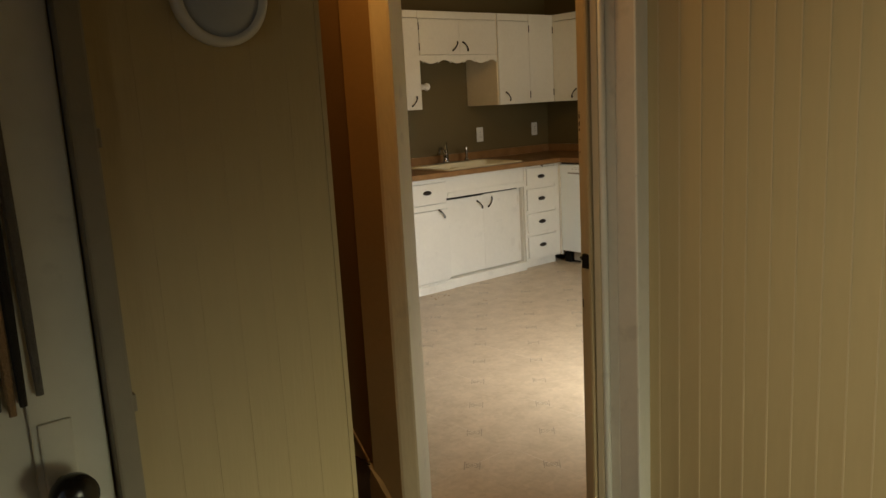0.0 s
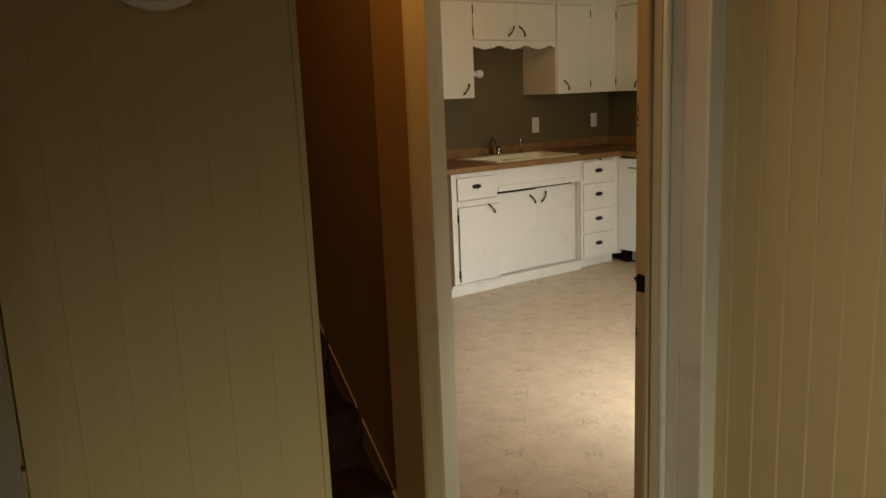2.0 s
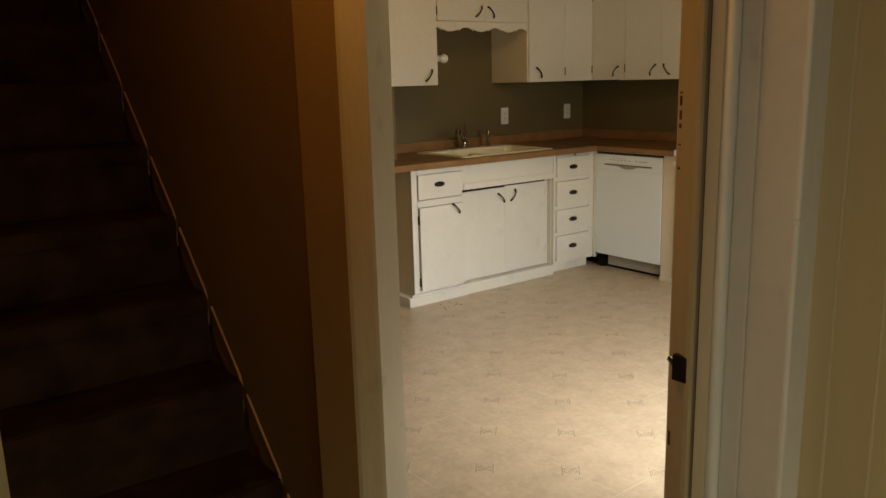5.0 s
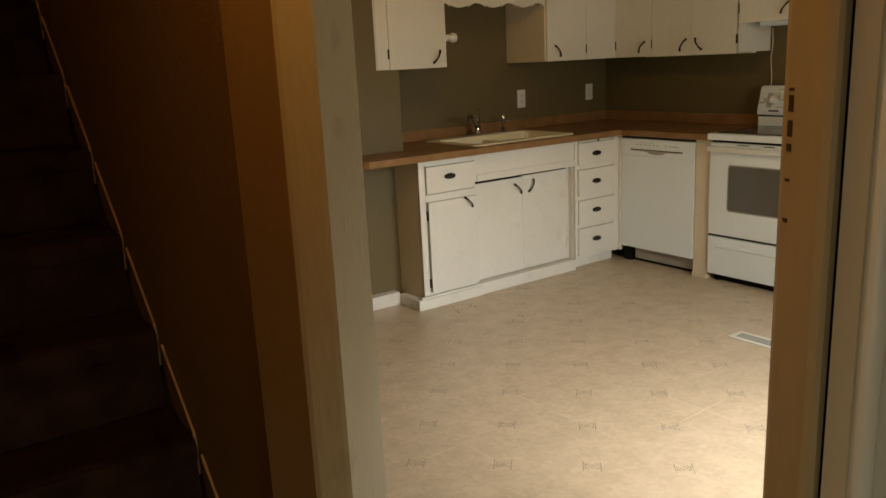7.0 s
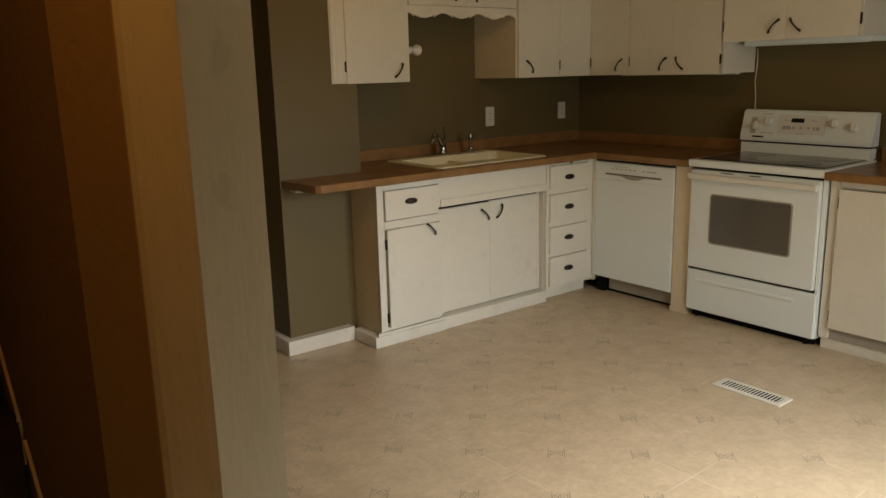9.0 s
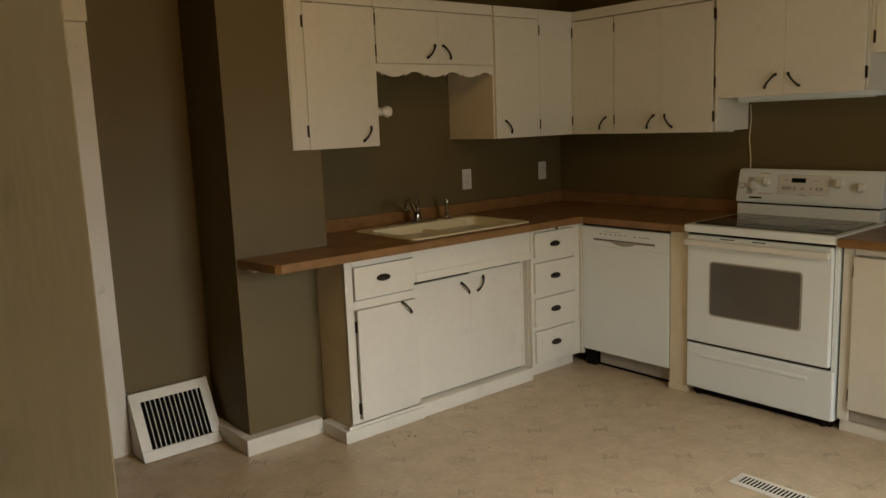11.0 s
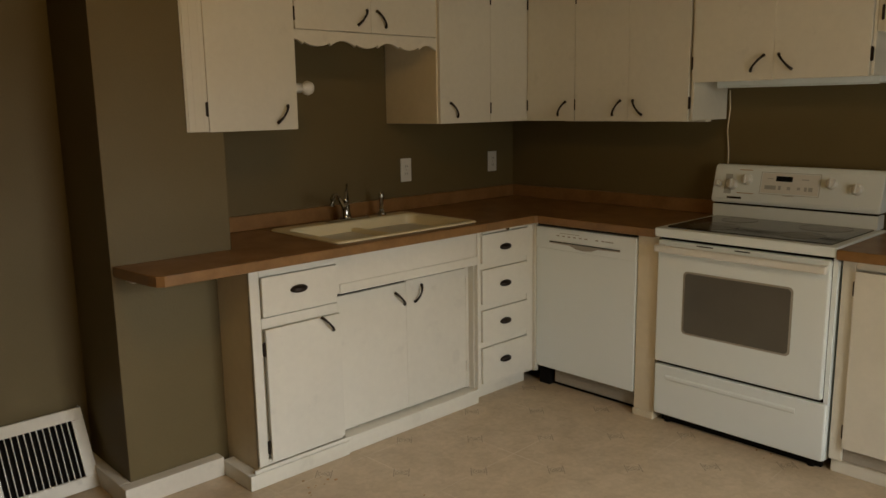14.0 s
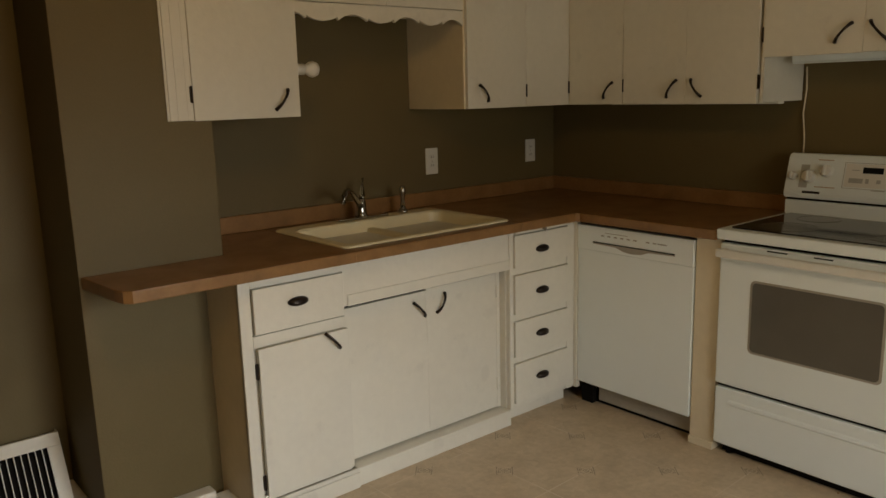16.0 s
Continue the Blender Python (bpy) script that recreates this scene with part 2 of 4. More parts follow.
def box(x0, x1, y0, y1, z0, z1, bev=0.0, bm=None, seg=2):
    bm = bm or bmesh.new()
    r = bmesh.ops.create_cube(bm, size=1.0)
    vs = r["verts"]
    for v in vs:
        v.co = Vector(((x0 + x1) / 2 + v.co.x * (x1 - x0), (y0 + y1) / 2 + v.co.y * (y1 - y0), (z0 + z1) / 2 + v.co.z * (z1 - z0)))
    if bev:
        es = {e for v in vs for e in v.link_edges}
        bmesh.ops.bevel(bm, geom=list(es), offset=bev, segments=seg, profile=0.6, affect="EDGES")
    return bm


def rod(p0, p1, r0, r1=None, seg=16, bm=None):
    bm = bm or bmesh.new()
    p0, p1 = Vector(p0), Vector(p1)
    turn = (p1 - p0).to_track_quat("Z", "Y").to_matrix().to_4x4()
    bmesh.ops.create_cone(bm, cap_ends=True, segments=seg, radius1=r0, radius2=r0 if r1 is None else r1, depth=(p1 - p0).length, matrix=Matrix.Translation((p0 + p1) / 2) @ turn)
    return bm


def tube(points, radii, seg=10, bm=None, squash=1.0):
    """A round bar along points, with a radius at each."""
    bm = bm or bmesh.new()
    pts = [Vector(p) for p in points]
    rings = []
    for i, p in enumerate(pts):
        d = (pts[min(i + 1, len(pts) - 1)] - pts[max(i - 1, 0)]).normalized()
        up = Vector((0, 0, 1)) if abs(d.z) < 0.9 else Vector((0, 1, 0))
        a = d.cross(up).normalized()
        c = a.cross(d).normalized()
        r = radii[i] if isinstance(radii, (list, tuple)) else radii
        rings.append([bm.verts.new(p + a * math.cos(k * math.tau / seg) * r + c * math.sin(k * math.tau / seg) * r * squash) for k in range(seg)])
    for q, w in zip(rings, rings[1:]):
        for k in range(seg):
            bm.faces.new((q[k], q[(k + 1) % seg], w[(k + 1) % seg], w[k]))
    bm.faces.new(rings[0][::-1])
    bm.faces.new(rings[-1])
    bmesh.ops.recalc_face_normals(bm, faces=bm.faces)
    return bm


def prism(outline, z0, z1, bev=0.0, bm=None):
    """An outline in x and y, drawn up from z0 to z1."""
    bm = bm or bmesh.new()
    low = [bm.verts.new((x, y, z0)) for x, y in outline]
    top = [bm.verts.new((x, y, z1)) for x, y in outline]
    n = len(low)
    fs = [bm.faces.new(low[::-1]), bm.faces.new(top)] + [bm.faces.new((low[i], low[(i + 1) % n], top[(i + 1) % n], top[i])) for i in range(n)]
    bmesh.ops.recalc_face_normals(bm, faces=fs)
    if bev:
        bmesh.ops.bevel(bm, geom=list({e for f in fs[:2] for e in f.edges}), offset=bev, segments=2, profile=0.6, affect="EDGES")
    return bm


def lathe(profile, at, axis="Z", seg=24, bm=None):
    """A turned shape: (radius, height) pairs about an axis through at."""
    bm = bm or bmesh.new()
    rings = []
    for r, h in profile:
        ring = []
        for k in range(seg):
            c, s = math.cos(k * math.tau / seg) * r, math.sin(k * math.tau / seg) * r
            o = {"Z": (c, s, h), "Y": (c, h, s), "X": (h, c, s)}[axis]
            ring.append(bm.verts.new(Vector(at) + Vector(o)))
        rings.append(ring)
    for q, w in zip(rings, rings[1:]):
        for k in range(seg):
            bm.faces.new((q[k], q[(k + 1) % seg], w[(k + 1) % seg], w[k]))
    bm.faces.new(rings[0][::-1])
    bm.faces.new(rings[-1])
    bmesh.ops.recalc_face_normals(bm, faces=bm.faces)
    return bm


def struct(name, bm, material, label="", category=""):
    return tagged(part(name, bm, material), label, category, kind="structure")


# ---- the setting ----
H, HK = 2.50, 2.55
DOOR_R, DOOR_TOP = -3.963, 2.04
KX = -1.49
struct("floor", box(-1.60, 2.60, -4.70, 0.02, -0.06, 0.0), VINYL, "beige mottled sheet vinyl kitchen floor with small medallions", "floor")
struct("floor_hall", box(-4.05, -1.601, -6.70, -0.30, -0.064, -0.004), mat("brown_hall_floor", (0.20, 0.14, 0.085), 0.6, 0.15, 60, 4, 0.3), "dull brown entry hall floor", "floor")
# kitchen: the wall behind the sink, with a doorway at its west end
OP_L, OP_R, OP_TOP = -1.40, -0.632, 1.96
wn_bm = box(OP_R, STOVE_WALL + 0.12, 0.0, 0.12, 0, HK)
box(-1.67, OP_L, 0.0, 0.12, 0, HK, bm=wn_bm)
box(OP_L, OP_R, 0.0, 0.12, OP_TOP, HK, bm=wn_bm)
struct("wall_north", wn_bm, OLIVE, "taupe olive painted kitchen wall behind the sink", "wall")
struct("wall_east", box(STOVE_WALL, STOVE_WALL + 0.12, -4.70, 0.0, 0, HK), OLIVE, "taupe olive painted kitchen wall behind the stove", "wall")
struct("chimney_breast", box(-0.128, 0.350, -0.395, 0.0, 0, HK, 0.004), OLIVE, "taupe olive painted chimney breast beside the counter", "chimney breast")
W0, W1 = -0.12, 1.16
# First box: unseen corner block, added to keep window light off the jamb.
ws = box(-1.49, -0.15, -4.58, -4.00, 0, HK)
box(KX, W0, -4.70, -4.58, 0, HK, bm=ws)
box(W1, STOVE_WALL + 0.12, -4.70, -4.58, 0, HK, bm=ws)
box(W0, W1, -4.70, -4.58, 0, 0.50, bm=ws)
box(W0, W1, -4.70, -4.58, 2.10, HK, bm=ws)
struct("wall_south", ws, OLIVE, "taupe olive painted kitchen wall with a window and an added light-blocking corner", "wall")
ww = box(-1.665, KX, -3.10, 0.0, 0, HK)
box(-1.545, KX, -4.70, DOOR_R - 0.045, 0, HK, bm=ww)
box(-1.62, KX, DOOR_R - 0.045, -3.10, DOOR_TOP + 0.02, HK, bm=ww)
struct("wall_west", ww, OLIVE, "painted wall between the kitchen and the stairs", "wall")
struct("ceiling_kitchen", box(-1.67, STOVE_WALL + 0.12, -4.70, 0.12, HK, HK + 0.1), CEIL, "kitchen ceiling, its shade put into the dark colour", "ceiling")

# the room past the north doorway
bk = box(-2.2, -0.2, 1.60, 1.70, 0, HK)
box(-2.3, -2.2, 0.12, 1.70, 0, HK, bm=bk)
box(-0.3, -0.2, 0.12, 1.60, 0, HK, bm=bk)
struct("wall_back_room", bk, OLIVE, "dark painted wall of the next room", "wall")
struct("floor_back_room", box(-2.2, -0.3, 0.0, 1.6, -0.06, -0.002), mat("dark_wood_floor", (0.10, 0.06, 0.035), 0.5, 0.2, 40, 4, 0.2), "dark floor of the next room", "floor")
struct("ceiling_back_room", box(-2.3, -0.2, 0.12, 1.70, HK, HK + 0.1), CEIL, "dark ceiling of the next room", "ceiling")

# hall and stair well
HX0, HX1, HY0, HY1 = -3.95, -1.562, -6.60, -4.165
hs = box(HX0 - 0.1, HX0, HY0, -5.92, 0, H)
box(HX0 - 0.1, HX0, -4.98, HY1 + 0.1, 0, H, bm=hs)
box(HX0 - 0.1, HX0, -5.92, -4.98, 0, 0.80, bm=hs)
box(HX0 - 0.1, HX0, -5.92, -4.98, 1.95, H, bm=hs)
struct("wall_hall_west", hs, BEIGE, "beige painted hall wall with an unseen, added window", "wall")
hb2 = box(HX0 - 0.1, -2.40, HY0 - 0.1, HY0, 0, H)
box(-1.70, HX1 + 0.1, HY0 - 0.1, HY0, 0, H, bm=hb2)
box(-2.40, -1.70, HY0 - 0.1, HY0, 0, 0.15, bm=hb2)
box(-2.40, -1.70, HY0 - 0.1, HY0, 1.40, H, bm=hb2)
struct("wall_hall_south", hb2, BEIGE, "beige painted hall wall with an unseen, added low opening", "wall")
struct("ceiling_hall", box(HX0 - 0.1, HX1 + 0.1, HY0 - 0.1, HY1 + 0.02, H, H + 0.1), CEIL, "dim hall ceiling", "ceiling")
SX0, SX1 = -2.408, -1.668
struct("wall_stair_west", box(SX0 - 0.10, SX0, HY1 + 0.03, 0.0, 0, 4.4), STAIRWALL, "beige stair wall, browned in colour for the dim warm light", "wall")
struct("wall_stair_east", box(SX1, SX1 + 0.003, -3.06, 0.0, 0, 4.4), STAIRWALL, "beige wall along the carpeted stairs, browned in colour for the dim warm light", "wall")
struct("wall_stair_north", box(SX0 - 0.1, SX1 + 0.1, 0.0, 0.1, 0, 4.4), STAIRWALL, "beige wall at the head of the stairs, browned in colour for the dim warm light", "wall")
struct("wall_stair_upper", box(SX1 - 0.004, SX1 + 0.1, HY1 + 0.03, 0.0, HK + 0.1, 4.4), STAIRWALL, "beige upper stair wall, browned in colour for the dim warm light", "wall")
struct("wall_stair_header", box(SX0 - 0.1, SX1 + 0.1, HY1 + 0.03, HY1 + 0.13, 2.25, 4.4), STAIRWALL, "beige header over the stair opening, browned in colour for the dim warm light", "wall")
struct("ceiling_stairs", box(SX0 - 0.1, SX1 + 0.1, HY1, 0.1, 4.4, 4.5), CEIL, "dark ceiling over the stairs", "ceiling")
hn = box(HX0, -3.58, HY1 + 0.004, HY1 + 0.10, 0, H)
box(-3.58, -2.78, HY1 + 0.004, HY1 + 0.10, 2.05, H, bm=hn)
box(-2.779, SX0 - 0.004, HY1 + 0.012, HY1 + 0.10, 0, H, bm=hn)
box(SX0 - 0.004, HX1, HY1 + 0.03, HY1 + 0.10, 2.25, H, bm=hn)
struct("wall_hall_north", hn, BEIGE, "beige hall wall between the entry door and the stairs", "wall")
struct("wall_hall_east", box(-1.558, -1.546, HY0, DOOR_R - 0.13, 0, H), BEIGE, "beige painted hall wall under its boards", "wall")
struct("ceiling_landing", box(SX0, SX1 + 0.1, HY1 + 0.13, -2.55, H, H + 0.08), CEIL, "dim ceiling over the stair foot", "ceiling")

# doorway between hall and kitchen
door_frame = thing("door_frame", (-1.58, -3.55, 0), "cream painted doorway frame, scuffed, with old latch marks", "door frame", kind="structure")
part("jamb", prism([(-1.600, -3.218), (-1.489, -3.127), (-1.479, -3.119), (-1.475, -3.108), (-1.475, -3.03), (-1.488, -3.03), (-1.488, -3.101), (-1.600, -3.101)], 0, DOOR_TOP, 0.0), JAMBW, door_frame, "whitish painted jamb")
part("casing", prism([(-1.647, -3.181), (-1.643, -3.189), (-1.634, -3.197), (-1.608, -3.216), (-1.6005, -3.219), (-1.6005, -3.101), (-1.640, -3.101)], 0, DOOR_TOP + 0.08), CASING, door_frame, "cream edge casing catching warm light")
part("casing", prism([(-1.679, -3.064), (-1.6485, -3.181), (-1.6405, -3.181), (-1.6405, -3.1015), (-1.6655, -3.1015), (-1.6685, -3.064)], 0, DOOR_TOP + 0.10), STAIRTRIM, door_frame, "tan flat casing board on the stair side")
part("jamb", prism([(-1.600, -3.957), (-1.606, -3.958), (-1.612, -3.964), (-1.629, -4.000), (-1.629, -4.007), (-1.625, -4.009), (-1.480, -4.009), (-1.480, -3.957)], 0, DOOR_TOP, 0.0), JAMBTAN, door_frame, "cream jamb with worn edge and old mortises")
part("jamb_gap", box(-1.618, -1.56, -4.0135, -4.0092, 0, DOOR_TOP), BLACK, door_frame, "dark gap behind the jamb")
part("casing", prism([(-1.6235, -4.0140), (-1.6215, -4.0300), (-1.545, -4.0300), (-1.545, -4.0140)], 0, DOOR_TOP + 0.08), CASING, door_frame, "cream inner casing edge")
part("bead", tube([(-1.612, -4.0355, 0.0), (-1.612, -4.0355, 1.0), (-1.612, -4.0355, DOOR_TOP)], 0.0085, 12), EDGEW, door_frame, "rounded white bead", smooth=True)
part("casing", box(-1.6035, -1.545, -4.0660, -4.0305, 0, DOOR_TOP + 0.08, 0.003), TRIMW, door_frame, "white casing board")
part("casing", box(-1.6025, -1.545, -4.1180, -4.0664, 0, DOOR_TOP + 0.08, 0.002), TRIMW, door_frame, "white outer casing strip")
part("casing_edge", box(-1.6055, -1.545, -4.1255, -4.1184, 0, DOOR_TOP + 0.08, 0.003), EDGEW, door_frame, "bright worn outer edge")
part("nail", rod((-1.6045, -4.1235, 1.231), (-1.6085, -4.1245, 1.231), 0.0035, seg=8), PLASTIC, door_frame, "small painted nail head")
part("head_casing", box(-1.66, -1.56, -4.126, -3.06, DOOR_TOP + 0.082, DOOR_TOP + 0.20, 0.004), CASING, door_frame)
latch = part("latch", box(-1.630, -1.618, -4.003, -3.980, 1.006, 1.042, 0.003), KNOBBLK, door_frame, "black iron latch keeper")
part("latch_bolt", rod((-1.624, -3.984, 1.026), (-1.615, -3.966, 1.028), 0.007, 0.004, 12), KNOBBLK, latch)
for z, hgt in ((1.3595, 0.0115), (1.342, 0.0115), (1.3315, 0.0055), (1.374, 0.002), (1.310, 0.002), (1.280, 0.003), (0.905, 0.020)):
    part("mortise", prism([(-1.6138, -3.9664), (-1.6160, -3.9710), (-1.6149, -3.9715), (-1.6127, -3.9669)], z, z + hgt), MORTISE, door_frame, "bare dark wood mortise mark")

# boards of the hall walls
BOARD = 0.0528


def board_mesh(name, along, z1):
    """One narrow board with eased edges and a proud bead along one side."""
    bm = box(-0.006, 0.0, 0.0006, BOARD - 0.0006, 0, z1, 0.0010, seg=1) if along == "Y" else box(0.0, 0.0545, -0.006, 0.0, 0, z1, 0.0005, seg=1)
    me = bpy.data.meshes.new(name)
    bm.to_mesh(me)
    bm.free()
    me.materials.append(BEIGE)
    return me


east_wall = bpy.data.objects["wall_hall_east"]
bd = board_mesh("board_east", "Y", 2.48)
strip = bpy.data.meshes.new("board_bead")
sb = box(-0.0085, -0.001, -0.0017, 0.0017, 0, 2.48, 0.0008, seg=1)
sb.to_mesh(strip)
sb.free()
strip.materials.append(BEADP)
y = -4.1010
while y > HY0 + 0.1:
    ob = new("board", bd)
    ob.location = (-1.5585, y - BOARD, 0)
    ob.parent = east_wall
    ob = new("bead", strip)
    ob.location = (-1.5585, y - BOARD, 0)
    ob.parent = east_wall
    y -= BOARD
north_wall = bpy.data.objects["wall_hall_north"]
bd2 = board_mesh("board_north", "X", 2.48)
for i in range(6):
    ob = new("board", bd2)
    ob.location = (-2.742 + i * 0.0545, HY1 + 0.0115, 0)
    ob.parent = north_wall
struct("trim_stair_corner", box(SX0 - 0.0068, SX0 + 0.002, HY1 + 0.0045, HY1 + 0.032, 0, 2.25, 0.0008), BEIGE, "beige corner trim at the stair opening", "trim")

# entry door with its frame
entry_frame = thing("entry_door_frame", (-2.79, HY1, 0), "greyed painted door frame with worn edges", "door frame", kind="structure")
part("side_casing", box(-2.779, -2.748, HY1 - 0.022, HY1 + 0.011, 0, 2.10, 0.004), FRAMEGREY, entry_frame)
part("head_casing", box(-3.65, -2.748, HY1 - 0.022, HY1 + 0.003, 2.102, 2.19, 0.004), FRAMEGREY, entry_frame)
for z in (1.050, 1.395):
    part("hinge", box(-2.751, -2.744, HY1 - 0.020, HY1 - 0.004, z - 0.012, z + 0.012, 0.002), FRAMEGREY, entry_frame, "painted-over hinge leaf")
entry_door = thing("entry_door", (-3.23, HY1, 0), "old white painted entry door, closed, with black knob", "door")
part("leaf", box(-3.575, -2.781, HY1 + 0.006, HY1 + 0.050, 0.01, 2.04, 0.004), DOORPAINT, entry_door)
part("stile", box(-2.870, -2.7815, HY1 - 0.002, HY1 + 0.005, 0.02, 2.035, 0.003), DOORPAINT, entry_door)
plate = part("knob_plate", box(-2.862, -2.822, HY1 - 0.008, HY1 - 0.001, 0.91, 1.050, 0.003), DOORPAINT, entry_door, "painted-over knob plate")
part("knob", lathe([(0.010, 0.0), (0.012, -0.022), (0.021, -0.030), (0.028, -0.042), (0.029, -0.054), (0.022, -0.064), (0.006, -0.068)], (-2.842, HY1 - 0.008, 0.968), "Y"), KNOBBLK, plate, "glossy black knob", smooth=True)
cloth = thing("door_curtain", (-2.89, HY1 - 0.012, 1.07), "striped dark and tan cloth with a ragged hem on the door", "curtain")
for i in range(15):
    x0 = -3.012 + i * 0.0105
    wob = 0.004 * math.sin(i * 1.9)
    pts = [(x0 + 0.005 + wob * k / 4, HY1 - 0.010 - 0.004 * math.sin(k + i), 1.95 - (0.88 - 0.010 * (i % 3)) * k / 6) for k in range(7)]
    part("strip", tube(pts, [0.0068] * 6 + [0.0045], 6, squash=0.6), CLOTHS[(i * 2 + i // 3) % 3], cloth)
puck = thing("round_wall_light", (-2.565, HY1, 1.505), "round white-rimmed puck light with a grey lens on the boards", "wall light")
part("rim", lathe([(0.060, 0.004), (0.068, 0.0), (0.068, -0.012), (0.064, -0.018), (0.057, -0.018), (0.055, -0.010)], (-2.565, HY1 + 0.001, 1.573), "Y", 40), PLASTIC, puck, "white rim", smooth=True)
part("lens", lathe([(0.055, -0.006), (0.055, -0.011), (0.045, -0.015), (0.025, -0.018), (0.002, -0.019)], (-2.565, HY1 + 0.001, 1.573), "Y", 40), LENS, puck, "frosted grey lens", smooth=True)
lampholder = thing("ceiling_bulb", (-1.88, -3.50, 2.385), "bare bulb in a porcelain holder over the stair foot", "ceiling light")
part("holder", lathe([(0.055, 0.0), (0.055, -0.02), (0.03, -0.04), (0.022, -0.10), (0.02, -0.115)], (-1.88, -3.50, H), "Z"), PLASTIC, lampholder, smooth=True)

# Holder made up to go with the added warm lamp.
dome = thing("ceiling_light", (-0.25, -2.15, 2.44), "round porcelain holder, unseen, added for the warm fill lamp", "ceiling light")
part("holder", lathe([(0.075, 0.0), (0.075, -0.025), (0.045, -0.05), (0.028, -0.085), (0.026, -0.095)], (-0.25, -2.15, HK), "Z"), PLASTIC, dome, smooth=True)

# stairs
RISE, RUN, FIRST = 0.2035, 0.212, -3.062
stairs = thing("stairs", (-2.04, -3.06, 0), "steep straight stairs covered in dark brown carpet", "stairs", kind="structure")
for i in range(13):
    y0, z1 = FIRST + RUN * i, RISE * (i + 1)
    part("step", box(SX0 + 0.002, SX1 - 0.012, y0 + 0.016, y0 + RUN + 0.03, z1 - RISE, z1 - 0.004), CARPET, stairs)
    bm = bmesh.new()
    bmesh.ops.create_grid(bm, x_segments=40, y_segments=8, size=1.0)
    for v in bm.verts:
        fx, fy = (v.co.x + 1) / 2, (v.co.y + 1) / 2
        s = fy * (RUN + 0.07)
        if s < 0.05:
            yy, zz = y0 + 0.012 - 0.010 * s / 0.05, z1 - 0.055 + s
        else:
            yy, zz = y0 + 0.002 + (s - 0.05), z1 - 0.004 - 0.004 * (1 if s < 0.06 else 0)
        lump = 0.005 * noise.noise(Vector((fx * 14, yy * 20, i * 3.1)))
        v.co = Vector((SX0 + 0.002 + fx * (SX1 - SX0 - 0.014), yy + lump, zz + abs(lump)))
    part("tread", bm, CARPET, stairs, smooth=True)
SL = RISE / RUN
for i in range(12):
    ya, yb = FIRST + RUN * i + 0.030, FIRST + RUN * (i + 1) - 0.006
    bm = bmesh.new()
    cap = bmesh.new()
    for y in (ya, yb):
        base = RISE * (i + 1) + (y - ya) * SL
        for x in (SX1 - 0.008, SX1 - 0.002):
            for dz in (-0.10, -0.013):
                bm.verts.new((x, y, base + dz))
            for dz in (-0.0125, -0.001 + 0.004 * (y == ya)):
                cap.verts.new((x - 0.002, y, base + dz))
    bmesh.ops.convex_hull(bm, input=bm.verts)
    bmesh.ops.convex_hull(cap, input=cap.verts)
    part("skirting", bm, STAIRWALL, stairs, "tan painted skirting along the wall")
    part("skirting_cap", cap, SKIRT, stairs, "worn wooden skirting cap")
bm = bmesh.new()
for y, z in ((FIRST - 0.10, 0.10), (FIRST + 0.02, 0.20)):
    for x in (SX1 - 0.020, SX1 - 0.002):
        for zz in (0.0, z):
            bm.verts.new((x, y, zz))
bmesh.ops.convex_hull(bm, input=bm.verts)
part("skirting", bm, STAIRTRIM, stairs, "tan skirting end at the foot")

# north doorway casing, register, baseboards
north_case = thing("doorway_casing", (-0.645, 0, 0), "white painted casing of the north doorway", "door casing", kind="structure")
part("side_casing", box(-0.632, -0.548, -0.022, 0.0, 0, 1.955, 0.004), TRIMW, north_case)
part("side_casing", box(-1.489, -1.40, -0.022, 0.0, 0, 1.955, 0.004), TRIMW, north_case)
part("jamb", box(-0.6445, -0.633, -0.018, 0.122, 0, 1.955, 0.002), TRIMW, north_case)
part("head_casing", box(-1.489, -0.540, -0.026, 0.0, 1.957, 2.05, 0.004), TRIMW, north_case)

reg = thing("wall_register", (-0.355, -0.06, 0), "white metal baseboard heating register with vertical bars", "register")


def slant(x, z, off=0.0):
    """A point on the register's sloped face."""
    return (x, -0.034 - (0.287 - z) * 0.54 - off, z)


def slanted_bar(x0, x1, z0, z1, thick, off=0.0):
    bm = bmesh.new()
    for x in (x0, x1):
        for z in (z0, z1):
            bm.verts.new(slant(x, z, off))
            bm.verts.new(slant(x, z, off - thick))
    bmesh.ops.convex_hull(bm, input=bm.verts)
    return bm


RX0, RX1, RZ0, RZ1 = -0.545, -0.166, 0.004, 0.287
part("frame", slanted_bar(RX0, RX1, RZ1 - 0.040, RZ1, 0.010), GRILLE, reg)
part("frame", slanted_bar(RX0, RX1, RZ0, RZ0 + 0.042, 0.010), GRILLE, reg)
part("frame", slanted_bar(RX0, RX0 + 0.045, RZ0 + 0.043, RZ1 - 0.041, 0.010), GRILLE, reg)
part("frame", slanted_bar(RX1 - 0.045, RX1, RZ0 + 0.043, RZ1 - 0.041, 0.010), GRILLE, reg)
part("backing", slanted_bar(RX0 + 0.02, RX1 - 0.02, RZ0 + 0.02, RZ1 - 0.02, 0.003, -0.030), BLACK, reg, "dark duct behind the bars")
for i in range(14):
    x = RX0 + 0.046 + i * 0.0226
    part("bar", slanted_bar(x - 0.0015, x + 0.0015, RZ0 + 0.036, RZ1 - 0.036, 0.010, -0.002), GRILLE, reg)
